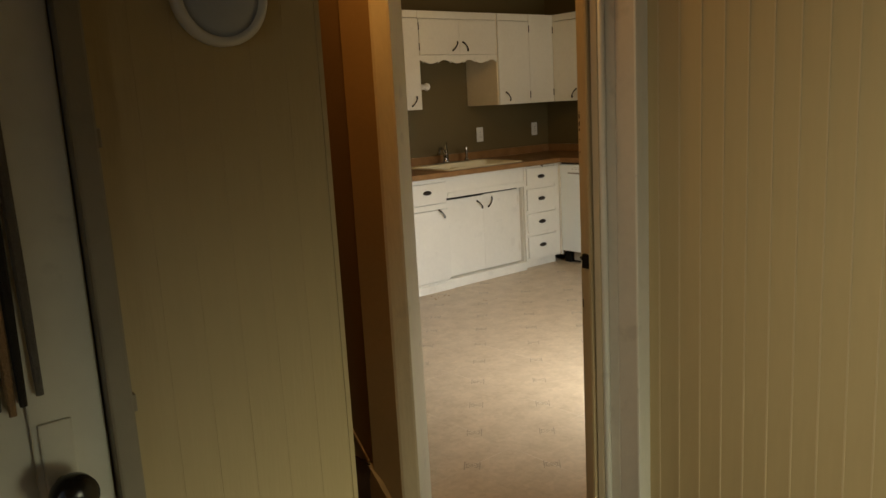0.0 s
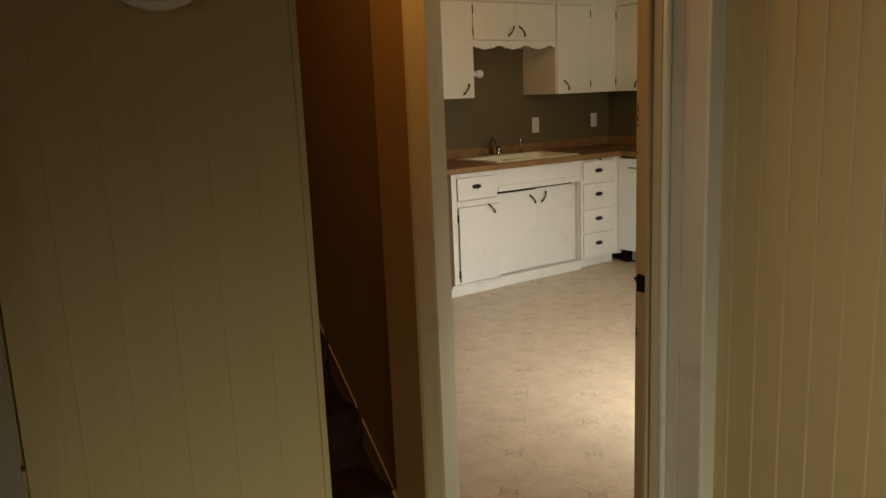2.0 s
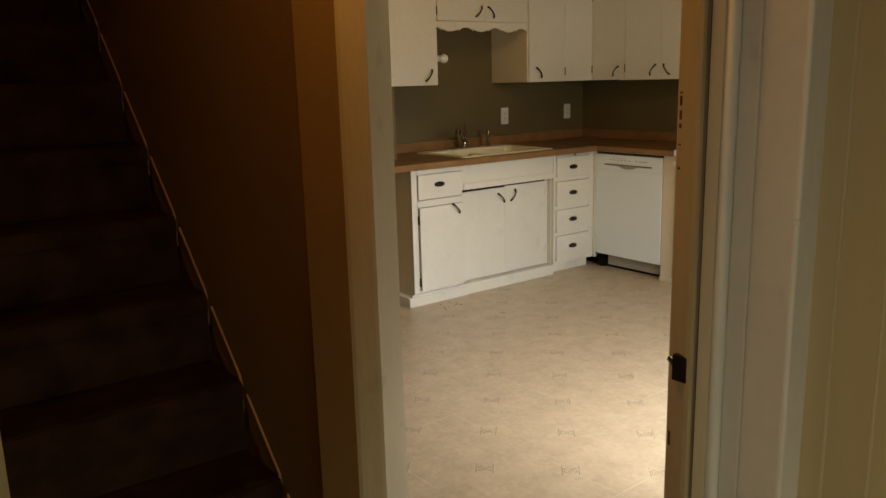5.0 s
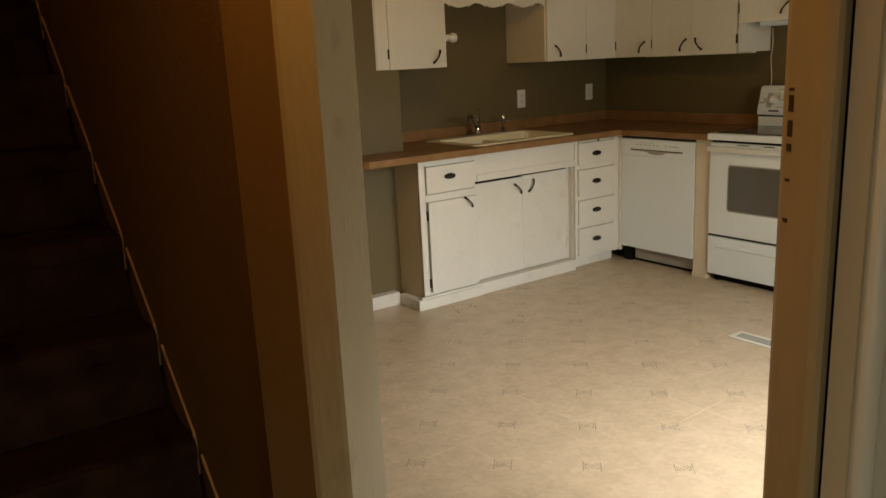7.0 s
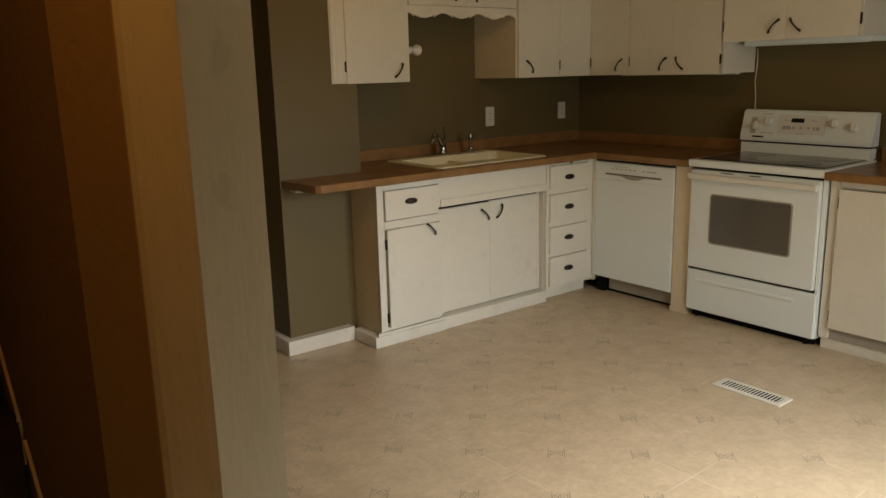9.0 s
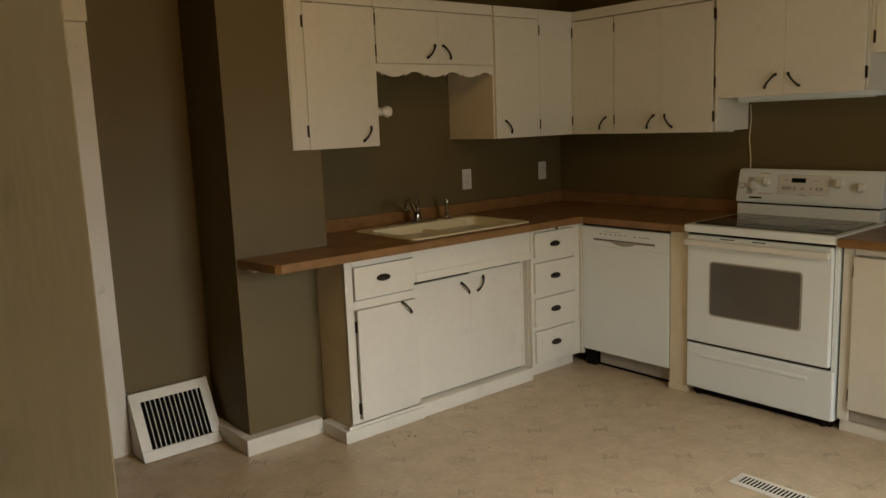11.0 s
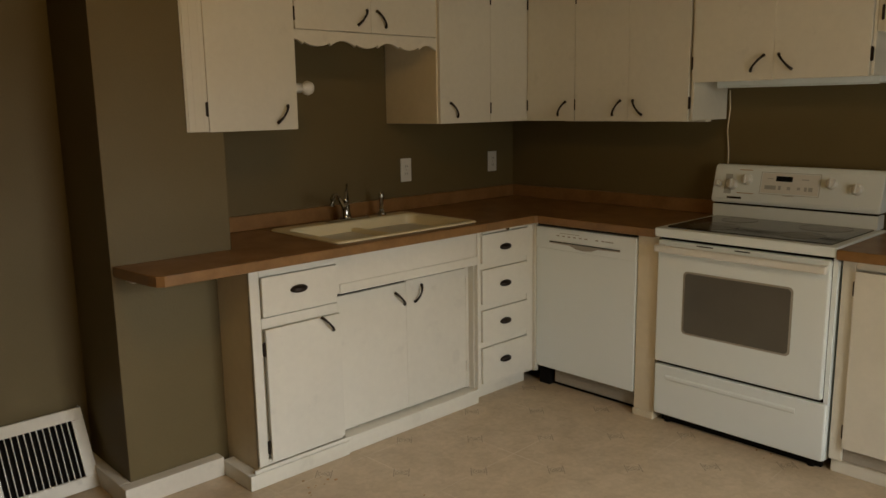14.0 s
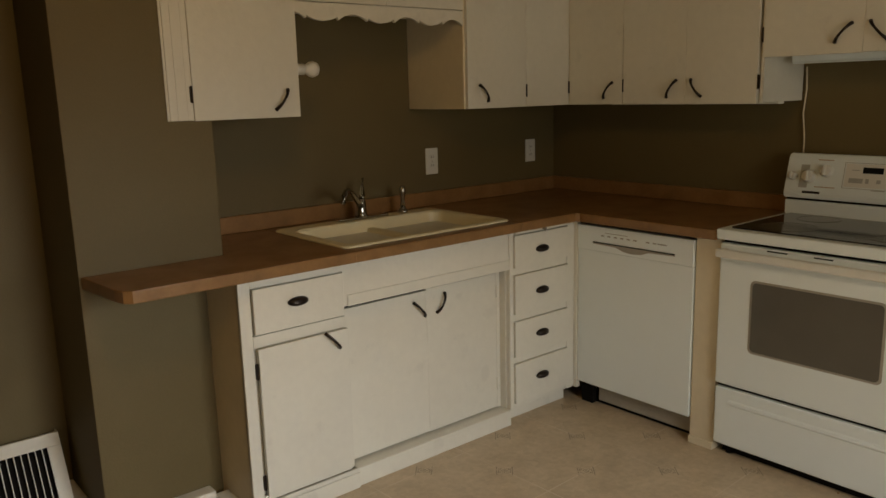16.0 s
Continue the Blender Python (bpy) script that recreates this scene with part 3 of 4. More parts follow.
for sx in (RX0, RX1 - 0.004):
    bm = bmesh.new()
    for p in (slant(sx, RZ1, -0.002), slant(sx, RZ0, -0.002), (sx, -0.001, RZ1), (sx, -0.001, RZ0)):
        bm.verts.new(p)
        bm.verts.new((p[0] + 0.004, p[1], p[2]))
    bmesh.ops.convex_hull(bm, input=bm.verts)
    part("side", bm, GRILLE, reg)


def baseboard(name, x0, x1, y0, y1):
    bm = box(x0, x1, y0, y1, 0, 0.078, 0.004)
    return struct(name, bm, TRIMW, "white painted baseboard", "baseboard")


baseboard("baseboard_breast", -0.170, 0.2275, -0.452, -0.3955)
baseboard("baseboard_breast_side", -0.170, -0.1285, -0.395, -0.002)
baseboard("baseboard_west", KX + 0.001, KX + 0.016, -3.02, -0.03)

fr = thing("floor_register", (1.178, -2.238, 0), "white metal floor register with louvres in the vinyl floor", "floor register")
part("frame", box(1.122, 1.234, -2.400, -2.076, 0.0005, 0.006, 0.002), GRILLE, fr)
part("slot_bed", box(1.148, 1.208, -2.376, -2.100, 0.0062, 0.0072), BLACK, fr, "dark slots")
for i in range(18):
    yy = -2.374 + i * 0.01565
    part("louvre", box(1.147, 1.209, yy, yy + 0.0062, 0.0068, 0.0084), GRILLE, fr)

# ---- cabinets ----


def pull(parent, x, z, face, tilt):
    """A slim bow handle lying at a slant on a door; tilt in degrees from upright."""
    a, half = radians(tilt), 0.043
    dx, dz = math.sin(a) * half, math.cos(a) * half
    pts, rad = [], []
    for k in range(11):
        s = -1 + k / 5
        bow = 0.004 + 0.020 * (1 - abs(s) ** 2.6)
        pts.append((x + dx * s, face - bow, z + dz * s))
        rad.append(0.0046 + 0.0026 * abs(s) ** 3)
    h = part("handle", tube(pts, rad, 8), BRONZE, parent, "dark bronze bow handle", smooth=True)
    return h


def cup(parent, x, z, face):
    """An oval cup pull."""
    bm = bmesh.new()
    bmesh.ops.create_uvsphere(bm, u_segments=16, v_segments=8, radius=1.0)
    for v in bm.verts:
        v.co = Vector((x + v.co.x * 0.040, face - 0.001 - max(0.0, -v.co.y) * 0.020 - 0.004 * (v.co.z < 0) * max(0.0, -v.co.y), z + v.co.z * 0.0165))
    return part("handle", bm, BRONZE, parent, "oval dark bronze cup pull", smooth=True)


def hinge(parent, x, z, face, painted=False):
    bm = box(x - 0.006, x + 0.006, face - 0.005, face, z - 0.026, z + 0.026, 0.002)
    rod((x, face - 0.006, z - 0.028), (x, face - 0.006, z + 0.028), 0.0035, seg=8, bm=bm)
    return part("hinge", bm, WHITE if painted else BRONZE, parent, "small hinge painted over white" if painted else "small dark hinge")


def slab(parent, name, x0, x1, z0, z1, face, label=""):
    """A plain door or drawer front, a little worn at its edges."""
    return part(name, box(x0, x1, face, face + 0.018, z0, z1, 0.0022), WHITE, parent, label)


FACE, FRAME = -0.6565, -0.645
CT, CB = 0.905, 0.866

cab = thing("base_cabinet", (0.47, -0.35, 0), "white painted base cabinet with one drawer and one door", "cabinet", "sink wall base cabinets")
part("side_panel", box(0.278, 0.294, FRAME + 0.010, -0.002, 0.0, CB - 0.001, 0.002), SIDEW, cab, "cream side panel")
part("body", box(0.296, 0.672, FRAME + 0.020, -0.002, 0.07, CB - 0.001), WHITE, cab)
part("stile", box(0.278, 0.319, FRAME, FRAME + 0.019, 0.078, CB - 0.001, 0.002), WHITE, cab)
part("rail", box(0.3195, 0.676, FRAME, FRAME + 0.019, 0.628, 0.668, 0.002), WHITE, cab)
part("rail", box(0.3195, 0.676, FRAME, FRAME + 0.019, 0.830, CB - 0.001, 0.002), WHITE, cab)
part("rail", box(0.3195, 0.676, FRAME, FRAME + 0.019, 0.079, 0.098, 0.002), WHITE, cab)
d = slab(cab, "drawer", 0.324, 0.668, 0.674, 0.828, FACE)
cup(d, 0.486, 0.762, FACE)
d = slab(cab, "door", 0.330, 0.680, 0.092, 0.624, FACE)
pull(d, 0.612, 0.594, FACE, -42)
hinge(cab, 0.324, 0.548, FRAME)
hinge(cab, 0.322, 0.150, FRAME)
part("base_moulding", box(0.228, 0.700, -0.660, FRAME - 0.001, 0.0, 0.062, 0.005), WHITE, cab, "scuffed white base board")
part("base_moulding", box(0.228, 0.277, FRAME - 0.0005, -0.4385, 0.0, 0.062, 0.005), WHITE, cab, "scuffed white base board")
part("base_cap", box(0.250, 0.700, -0.656, FRAME - 0.0005, 0.0625, 0.0775, 0.003), WHITE, cab)

RECESS = -0.592  # the sink doors stand back behind the apron and the two side cabinets
sinkcab = thing("sink_cabinet", (1.08, -0.35, 0), "white painted sink cabinet with two recessed doors under a plain apron", "cabinet", "sink wall base cabinets")
part("body", box(0.692, 1.500, RECESS + 0.022, -0.002, 0.07, CB - 0.001), WHITE, sinkcab)
part("apron", box(0.6765, 1.502, FRAME + 0.004, FRAME + 0.021, 0.700, CB - 0.001, 0.003), WHITE, sinkcab)
part("apron_rail", box(0.690, 1.500, FRAME - 0.003, FRAME + 0.0035, 0.700, 0.742, 0.003), WHITE, sinkcab)
part("gap", box(0.694, 1.474, RECESS + 0.012, RECESS + 0.021, 0.640, 0.6995), BLACK, sinkcab, "dark gap over the doors")
part("side_reveal", box(0.681, 0.690, FRAME + 0.022, RECESS + 0.020, 0.072, 0.6995, 0.001), WHITE, sinkcab)
part("side_reveal", box(1.4955, 1.5015, FRAME + 0.022, RECESS + 0.020, 0.072, 0.6995, 0.001), WHITE, sinkcab)
part("stile", box(1.4745, 1.4950, RECESS + 0.002, RECESS + 0.021, 0.075, 0.6995, 0.002), WHITE, sinkcab)
part("base_board", box(0.701, 1.502, -0.649, RECESS + 0.021, 0.0, 0.072, 0.005), WHITE, sinkcab, "scuffed white base board with a ledge")
dl = slab(sinkcab, "door", 0.694, 1.0905, 0.082, 0.676, RECESS)
dr_ = slab(sinkcab, "door", 1.0910, 1.4720, 0.080, 0.682, RECESS)
pull(dl, 1.052, 0.607, RECESS, -42)
pull(dr_, 1.162, 0.613, RECESS, 30)
hinge(sinkcab, 1.4735, 0.605, RECESS + 0.002, True)
hinge(sinkcab, 1.4735, 0.190, RECESS + 0.002, True)

drw = thing("drawer_cabinet", (1.69, -0.35, 0), "white painted cabinet with four drawers and a pull-out board", "cabinet", "sink wall base cabinets")
part("body", box(1.5025, 1.900, FRAME + 0.020, -0.002, 0.07, CB - 0.001), WHITE, drw)
part("stile", box(1.5025, 1.5245, FRAME - 0.001, FRAME + 0.019, 0.07, CB - 0.001, 0.003), WHITE, drw)
part("stile", box(1.866, 1.915, FRAME - 0.001, FRAME + 0.019, 0.07, CB - 0.001, 0.003), WHITE, drw)
for z0, z1 in ((0.0705, 0.090), (0.276, 0.303), (0.466, 0.496), (0.670, 0.700), (0.846, 0.8645)):
    part("rail", box(1.5250, 1.8655, FRAME + 0.001, FRAME + 0.019, z0, z1, 0.002), WHITE, drw)
part("base_board", box(1.5025, 1.905, -0.596, -0.570, 0.0, 0.0695, 0.004), WHITE, drw, "white base board set back under the drawers")
board = part("pull_out_board", box(1.530, 1.860, FRAME - 0.012, -0.10, 0.848, 0.8575, 0.002), WHITE, drw, "white pull-out cutting board")
part("slot", box(1.528, 1.862, FRAME - 0.0005, FRAME + 0.0005, 0.8580, 0.8645), BLACK, drw, "dark slot")
part("knob", lathe([(0.004, 0.0), (0.004, -0.008), (0.008, -0.012), (0.008, -0.016), (0.003, -0.019)], (1.695, FRAME - 0.012, 0.853), "Y", 14), CHROME, board, "tiny bright knob", smooth=True)
for i, (z0, z1) in enumerate(((0.702, 0.842), (0.498, 0.668), (0.306, 0.464), (0.092, 0.274))):
    d = slab(drw, "drawer", 1.526, 1.865, z0, z1, FACE)
    cup(d, 1.690, (z0 + z1) / 2 + 0.004 * (i - 1), FACE)

# countertop with a cut-off end
ctr = thing("countertop", (0.9, -0.35, CB), "brown wood-grain laminate countertop with a low backsplash", "countertop")
CF, CE = -0.700, 1.872
part("top", prism([(-0.122, -0.397), (-0.098, -0.640), (-0.088, -0.682), (-0.066, CF), (0.70, CF), (0.70, -0.002), (0.352, -0.002), (0.352, -0.397)], CB, CT, 0.004), COUNTER, ctr)
part("top", box(0.7005, 1.5195, CF, -0.628, CB, CT, 0.003), COUNTER, ctr)
part("top", box(0.7005, 1.5195, -0.110, -0.002, CB, CT, 0.003), COUNTER, ctr)
part("top", prism([(1.520, CF), (CE - 0.012, CF), (CE, CF - 0.012), (CE, -1.372), (2.488, -1.372), (2.488, -0.002), (1.520, -0.002)], CB, CT, 0.004), COUNTER, ctr)
part("backsplash", box(0.353, 2.466, -0.024, -0.002, CT + 0.0005, 0.975, 0.004), COUNTER, ctr)
part("backsplash", box(2.466, 2.488, -1.355, -0.002, CT + 0.0005, 0.975, 0.004), COUNTER, ctr)
part("bracket", box(-0.080, 0.04, -0.46, -0.397, CB - 0.022, CB - 0.0005, 0.003), WHITE, ctr, "white wooden support cleat")
ctr2 = thing("countertop", (2.3, -2.5, CB), "brown wood-grain laminate countertop beside the stove", "countertop")
part("top", box(CE, 2.488, -3.10, -2.142, CB, CT, 0.004), COUNTER, ctr2)
part("backsplash", box(2.466, 2.488, -3.10, -2.142, CT + 0.0005, 0.975, 0.004), COUNTER, ctr2)

# sink
sink = thing("kitchen_sink", (1.11, -0.36, CT), "bisque enamel double bowl drop-in sink", "sink")


def bowl_sink():
    """A rim with two rounded basins."""
    x0, x1, y0, y1, top = 0.698, 1.522, -0.640, -0.098, CT + 0.009
    bm = bmesh.new()

    def ring(cx, cy, hx, hy, rad, z, seg=6):
        out = []
        for qx, qy, start in ((1, 1, 0), (-1, 1, 90), (-1, -1, 180), (1, -1, 270)):
            for k in range(seg + 1):
                a = radians(start + 90 * k / seg)
                out.append(bm.verts.new((cx + qx * (hx - rad) + rad * math.cos(a), cy + qy * (hy - rad) + rad * math.sin(a), z)))
        return out

    def skin(a, b):
        for i in range(len(a)):
            bm.faces.new((a[i], a[(i + 1) % len(a)], b[(i + 1) % len(b)], b[i]))

    cx, cy, hx, hy = (x0 + x1) / 2, (y0 + y1) / 2, (x1 - x0) / 2, (y1 - y0) / 2
    low, mid, up = ring(cx, cy, hx, hy, 0.035, CT + 0.001), ring(cx, cy, hx - 0.001, hy - 0.001, 0.035, CT + 0.005), ring(cx, cy, hx - 0.010, hy - 0.010, 0.032, top)
    skin(low, mid)
    skin(mid, up)
    edge_loops = [[(up[i], up[(i + 1) % len(up)]) for i in range(len(up))]]
    for bx0, bx1 in ((x0 + 0.036, x1 - 0.036),):
        bcx, bcy, bhx, bhy = (bx0 + bx1) / 2, cy - 0.030, (bx1 - bx0) / 2, hy - 0.058
        rings = [ring(bcx, bcy, bhx, bhy, 0.05, top), ring(bcx, bcy, bhx - 0.006, bhy - 0.006, 0.05, top - 0.008), ring(bcx, bcy, bhx - 0.016, bhy - 0.016, 0.05, top - 0.07), ring(bcx, bcy, bhx - 0.05, bhy - 0.05, 0.04, top - 0.09)]
        for a, b in zip(rings, rings[1:]):
            skin(b, a)
        bm.faces.new(rings[-1])
        edge_loops.append([(rings[0][i], rings[0][(i + 1) % len(rings[0])]) for i in range(len(rings[0]))])
    es = [bm.edges.get(p) for loop in edge_loops for p in loop]
    bmesh.ops.triangle_fill(bm, use_beauty=True, edges=es)
    bmesh.ops.recalc_face_normals(bm, faces=bm.faces)
    return bm


part("basin", bowl_sink(), BISQUE, sink)
part("divider", box(1.090, 1.130, -0.602, -0.196, CT - 0.085, CT - 0.022, 0.016, seg=3), BISQUE, sink, "low divider between the bowls", smooth=True)
for dx in (0.91, 1.31):
    part("drain", lathe([(0.034, 0.0), (0.036, 0.003), (0.024, 0.004), (0.004, 0.001)], (dx, -0.40, CT - 0.080), "Z", 20), CHROME, sink, "chrome drain", smooth=True)
faucet = thing("faucet", (1.11, -0.135, CT + 0.009), "chrome single lever kitchen faucet with a curved spout", "faucet")
F = CT + 0.009
part("deck_plate", box(0.985, 1.235, -0.165, -0.105, F + 0.0005, F + 0.010, 0.004), CHROME, faucet)
part("body", lathe([(0.030, 0.010), (0.026, 0.018), (0.022, 0.045), (0.020, 0.075), (0.016, 0.085)], (1.110, -0.135, F), "Z"), CHROME, faucet, smooth=True)
part("spout", tube([(1.108, -0.140, F + 0.045), (1.075, -0.160, F + 0.080), (1.030, -0.192, F + 0.120), (0.995, -0.220, F + 0.138), (0.968, -0.240, F + 0.138), (0.948, -0.256, F + 0.122), (0.940, -0.262, F + 0.092)], [0.013, 0.012, 0.011, 0.011, 0.011, 0.012, 0.013], 12), CHROME, faucet, smooth=True)
part("lever", tube([(1.112, -0.132, F + 0.080), (1.122, -0.128, F + 0.100), (1.126, -0.124, F + 0.135), (1.140, -0.112, F + 0.170)], [0.016, 0.013, 0.009, 0.006], 12), CHROME, faucet, smooth=True)
spray = thing("side_sprayer", (1.335, -0.135, F), "chrome side sprayer beside the faucet", "sprayer")
part("base", lathe([(0.024, 0.0), (0.022, 0.010), (0.015, 0.018), (0.013, 0.024)], (1.335, -0.135, F), "Z"), CHROME, spray, smooth=True)
part("head", lathe([(0.011, 0.022), (0.010, 0.060), (0.013, 0.085), (0.014, 0.105), (0.010, 0.118), (0.003, 0.122)], (1.335, -0.135, F), "Z"), CHROME, spray, "tarnished chrome spray head", smooth=True)

# ---- upper cabinets on the sink wall ----
UF, UB, UT = -0.400, 1.368, 2.100
up = thing("upper_cabinet", (0.445, -0.2, UB), "white painted single-door upper cabinet by the chimney breast", "cabinet", "upper cabinets")
part("body", box(0.212, 0.684, UF + 0.022, -0.002, UB + 0.004, UT), WHITE, up)
part("stile", box(0.206, 0.232, UF - 0.002, UF + 0.021, UB + 0.002, UT, 0.003), WHITE, up)
part("stile", box(0.2325, 0.266, UF - 0.0005, UF + 0.004, UB + 0.002, UT, 0.002), WHITE, up)
part("stile", box(0.2665, 0.2875, UF + 0.0015, UF + 0.004, UB + 0.002, UT, 0.002), WHITE, up)
part("side_strip", box(0.198, 0.2055, UF + 0.001, -0.396, UB + 0.002, UT, 0.002), WHITE, up)
part("rail", box(0.2905, 0.686, UF + 0.003, UF + 0.021, 2.045, UT, 0.003), WHITE, up)
d = slab(up, "door", 0.288, 0.686, UB, 2.040, UF - 0.004)
pull(d, 0.612, 1.430, UF - 0.004, 36)
hinge(up, 0.284, 1.455, UF + 0.003)
hinge(up, 0.284, 1.955, UF + 0.003)
part("porcelain_socket", lathe([(0.026, 0.0), (0.026, 0.012), (0.020, 0.022), (0.020, 0.045)], (0.686, -0.365, 1.537), "X"), PLASTIC, up, "white porcelain lamp socket", smooth=True)
part("bulb", lathe([(0.014, 0.045), (0.018, 0.055), (0.028, 0.070), (0.030, 0.082), (0.024, 0.098), (0.010, 0.107), (0.001, 0.109)], (0.686, -0.365, 1.537), "X"), PLASTIC, up, "white bulb, unlit", smooth=True)

up = thing("upper_cabinet", (1.09, -0.2, 1.77), "short white double-door upper cabinet over the sink", "cabinet", "upper cabinets")
part("body", box(0.690, 1.490, UF + 0.024, -0.002, 1.774, UT), WHITE, up)
part("rail", box(0.6885, 1.492, UF + 0.004, UF + 0.022, 2.044, UT, 0.003), WHITE, up)
dl = slab(up, "door", 0.694, 1.0895, 1.775, 2.040, UF - 0.003)
dr_ = slab(up, "door", 1.0902, 1.484, 1.775, 2.040, UF - 0.003)
pull(dl, 1.040, 1.838, UF - 0.003, 38)
pull(dr_, 1.146, 1.838, UF - 0.003, -38)
for z in (1.835, 1.985):
    hinge(up, 0.690, z, UF + 0.002)
# scalloped valance
val = thing("valance", (1.09, UF, 1.70), "white wooden valance with a scalloped lower edge", "valance")
bm = bmesh.new()
TEETH = (0.0, 0.06, 0.23, 0.395, 0.555, 0.71, 0.86, 1.001)
xs = [0.690 + 0.800 * k / 160 for k in range(161)]
rows = []
for yy in (UF + 0.006, UF + 0.020):
    low, hi = [], []
    for x in xs:
        u = (x - 0.690) / 0.800
        k = max(i for i in range(7) if u >= TEETH[i] - 1e-9)
        f = (u - TEETH[k]) / (TEETH[k + 1] - TEETH[k])
        if k == 0:
            f = 0.5 + f / 2
        edge = 0.025 - 0.024 * math.sin(math.pi * f) ** 0.8 if k % 2 == 0 else 0.008 + 0.020 * math.sin(math.pi * f) ** 0.7
        low.append(bm.verts.new((x, yy, 1.737 - edge)))
        hi.append(bm.verts.new((x, yy, 1.772)))
    rows.append((low, hi))
(a, b), (c, e) = rows
for i in range(160):
    bm.faces.new((a[i], a[i + 1], b[i + 1], b[i]))
    bm.faces.new((c[i + 1], c[i], e[i], e[i + 1]))
    bm.faces.new((a[i + 1], a[i], c[i], c[i + 1]))
    bm.faces.new((b[i], b[i + 1], e[i + 1], e[i]))
part("board", bm, WHITE, val)

UE = 0.335  # depth of the uppers on the stove wall
up = thing("upper_cabinet", (1.82, -0.2, UB), "white painted corner upper cabinet with a wide filler strip", "cabinet", "upper cabinets")
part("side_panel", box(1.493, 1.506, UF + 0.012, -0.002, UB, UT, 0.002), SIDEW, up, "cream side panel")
part("body", box(1.507, STOVE_WALL - UE - 0.002, UF + 0.024, -0.002, UB + 0.004, UT), WHITE, up)
part("filler", box(1.866, STOVE_WALL - UE + 0.006, UF + 0.002, UF + 0.022, UB, UT, 0.003), WHITE, up)
part("rail", box(1.507, 1.8655, UF + 0.003, UF + 0.022, 2.044, UT, 0.003), WHITE, up)
d = slab(up, "door", 1.502, 1.858, UB, 2.040, UF - 0.004)
pull(d, 1.592, 1.434, UF - 0.004, -36)
for z in (1.44, 1.98):
    hinge(up, 1.861, z, UF + 0.001)

# ---- upper cabinets on the stove wall ----
EF = -UE
up = thing("upper_cabinet", (0.86, -0.16, UB), "white painted three-door upper cabinet beside the stove", "cabinet", "upper cabinets", EAST)
part("body", box(0.004, 1.374, EF + 0.024, -0.002, UB + 0.012, UT), WHITE, up)
part("stile", box(0.398, 0.4045, EF + 0.002, EF + 0.022, UB, UT, 0.002), WHITE, up)
part("rail", box(0.405, 1.376, EF + 0.003, EF + 0.022, 2.044, UT, 0.003), WHITE, up)
part("light_rail", box(0.55, 1.374, -0.200, -0.150, UB - 0.006, UB + 0.011, 0.002), WHITE, up)
part("side_strip", box(1.362, 1.376, EF + 0.010, -0.004, UB + 0.003, 2.043, 0.002), WHITE, up)
for x0, x1, hx, tilt in ((0.408, 0.716, 0.640, 36), (0.720, 1.037, 0.975, 34), (1.0378, 1.356, 1.092, -36)):
    d = slab(up, "door", x0, x1, UB, 2.038, EF - 0.004)
    pull(d, hx, 1.432, EF - 0.004, tilt)
for x in (0.404, 0.720, 1.360):
    for z in (1.450, 1.975):
        hinge(up, x, z, EF + 0.002)
up = thing("upper_cabinet", (1.75, -0.16, 1.54), "short white double-door upper cabinet over the stove", "cabinet", "upper cabinets", EAST)
part("body", box(1.378, 2.124, EF + 0.024, -0.002, 1.548, UT), WHITE, up)
part("rail", box(1.378, 2.126, EF + 0.003, EF + 0.022, 2.046, UT, 0.003), WHITE, up)
part("side_strip", box(2.114, 2.126, EF + 0.006, -0.004, 1.545, 2.045, 0.002), WHITE, up)
dl = slab(up, "door", 1.374, 1.7385, 1.540, 2.042, EF - 0.006)
dr_ = slab(up, "door", 1.7393, 2.112, 1.542, 2.042, EF - 0.006)
pull(dl, 1.672, 1.612, EF - 0.006, 42)
pull(dr_, 1.790, 1.612, EF - 0.006, -42)
for x in (1.372, 2.117):
    for z in (1.625, 1.965):
        hinge(up, x, z, EF + 0.001)
hood = thing("range_hood", (1.76, -0.16, 1.505), "slim white range hood under the cabinet", "range hood", run=EAST)
part("body", box(1.420, 2.110, EF + 0.135, -0.004, 1.520, 1.5465, 0.004), ENAMEL, hood)
part("lip", box(1.425, 2.105, EF + 0.130, EF + 0.150, 1.514, 1.5195, 0.002), ENAMEL, hood)
up = thing("upper_cabinet", (2.55, -0.16, 1.705), "white painted upper cabinet past the stove", "cabinet", "upper cabinets", EAST)
part("body", box(2.128, 3.00, EF + 0.024, -0.002, 1.710, UT), WHITE, up)
part("stile", box(2.128, 2.150, EF + 0.002, EF + 0.023, 1.708, UT, 0.002), WHITE, up)
part("rail", box(2.1505, 3.00, EF + 0.003, EF + 0.022, 2.044, UT, 0.003), WHITE, up)
slab(up, "door", 2.150, 2.570, 1.705, 2.040, EF - 0.004)
slab(up, "door", 2.576, 2.990, 1.705, 2.040, EF - 0.004)
for z in (1.775, 1.965):
    hinge(up, 2.146, z, EF + 0.001)

# ---- dishwasher ----
DF = -0.572
dw = thing("dishwasher", (0.96, -0.3, 0), "white built-in dishwasher with a recessed top latch", "dishwasher", run=EAST)
part("tub", box(0.668, 1.258, DF + 0.034, -0.06, 0.098, 0.848), BLACK, dw, "dark tub edge")
door = part("door", box(0.668, 1.258, DF, DF + 0.032, 0.105, 0.7365, 0.004), ENAMEL, dw)
part("gap", box(0.668, 1.258, DF + 0.012, DF + 0.040, 0.849, 0.8655), BLACK, dw, "black gap under the counter")
panel = part("control_panel", box(0.668, 1.258, DF - 0.004, DF + 0.030, 0.737, 0.847, 0.004), ENAMEL, dw)
# Flat shape; the recess's shade is only its grey colour.
bm = bmesh.new()
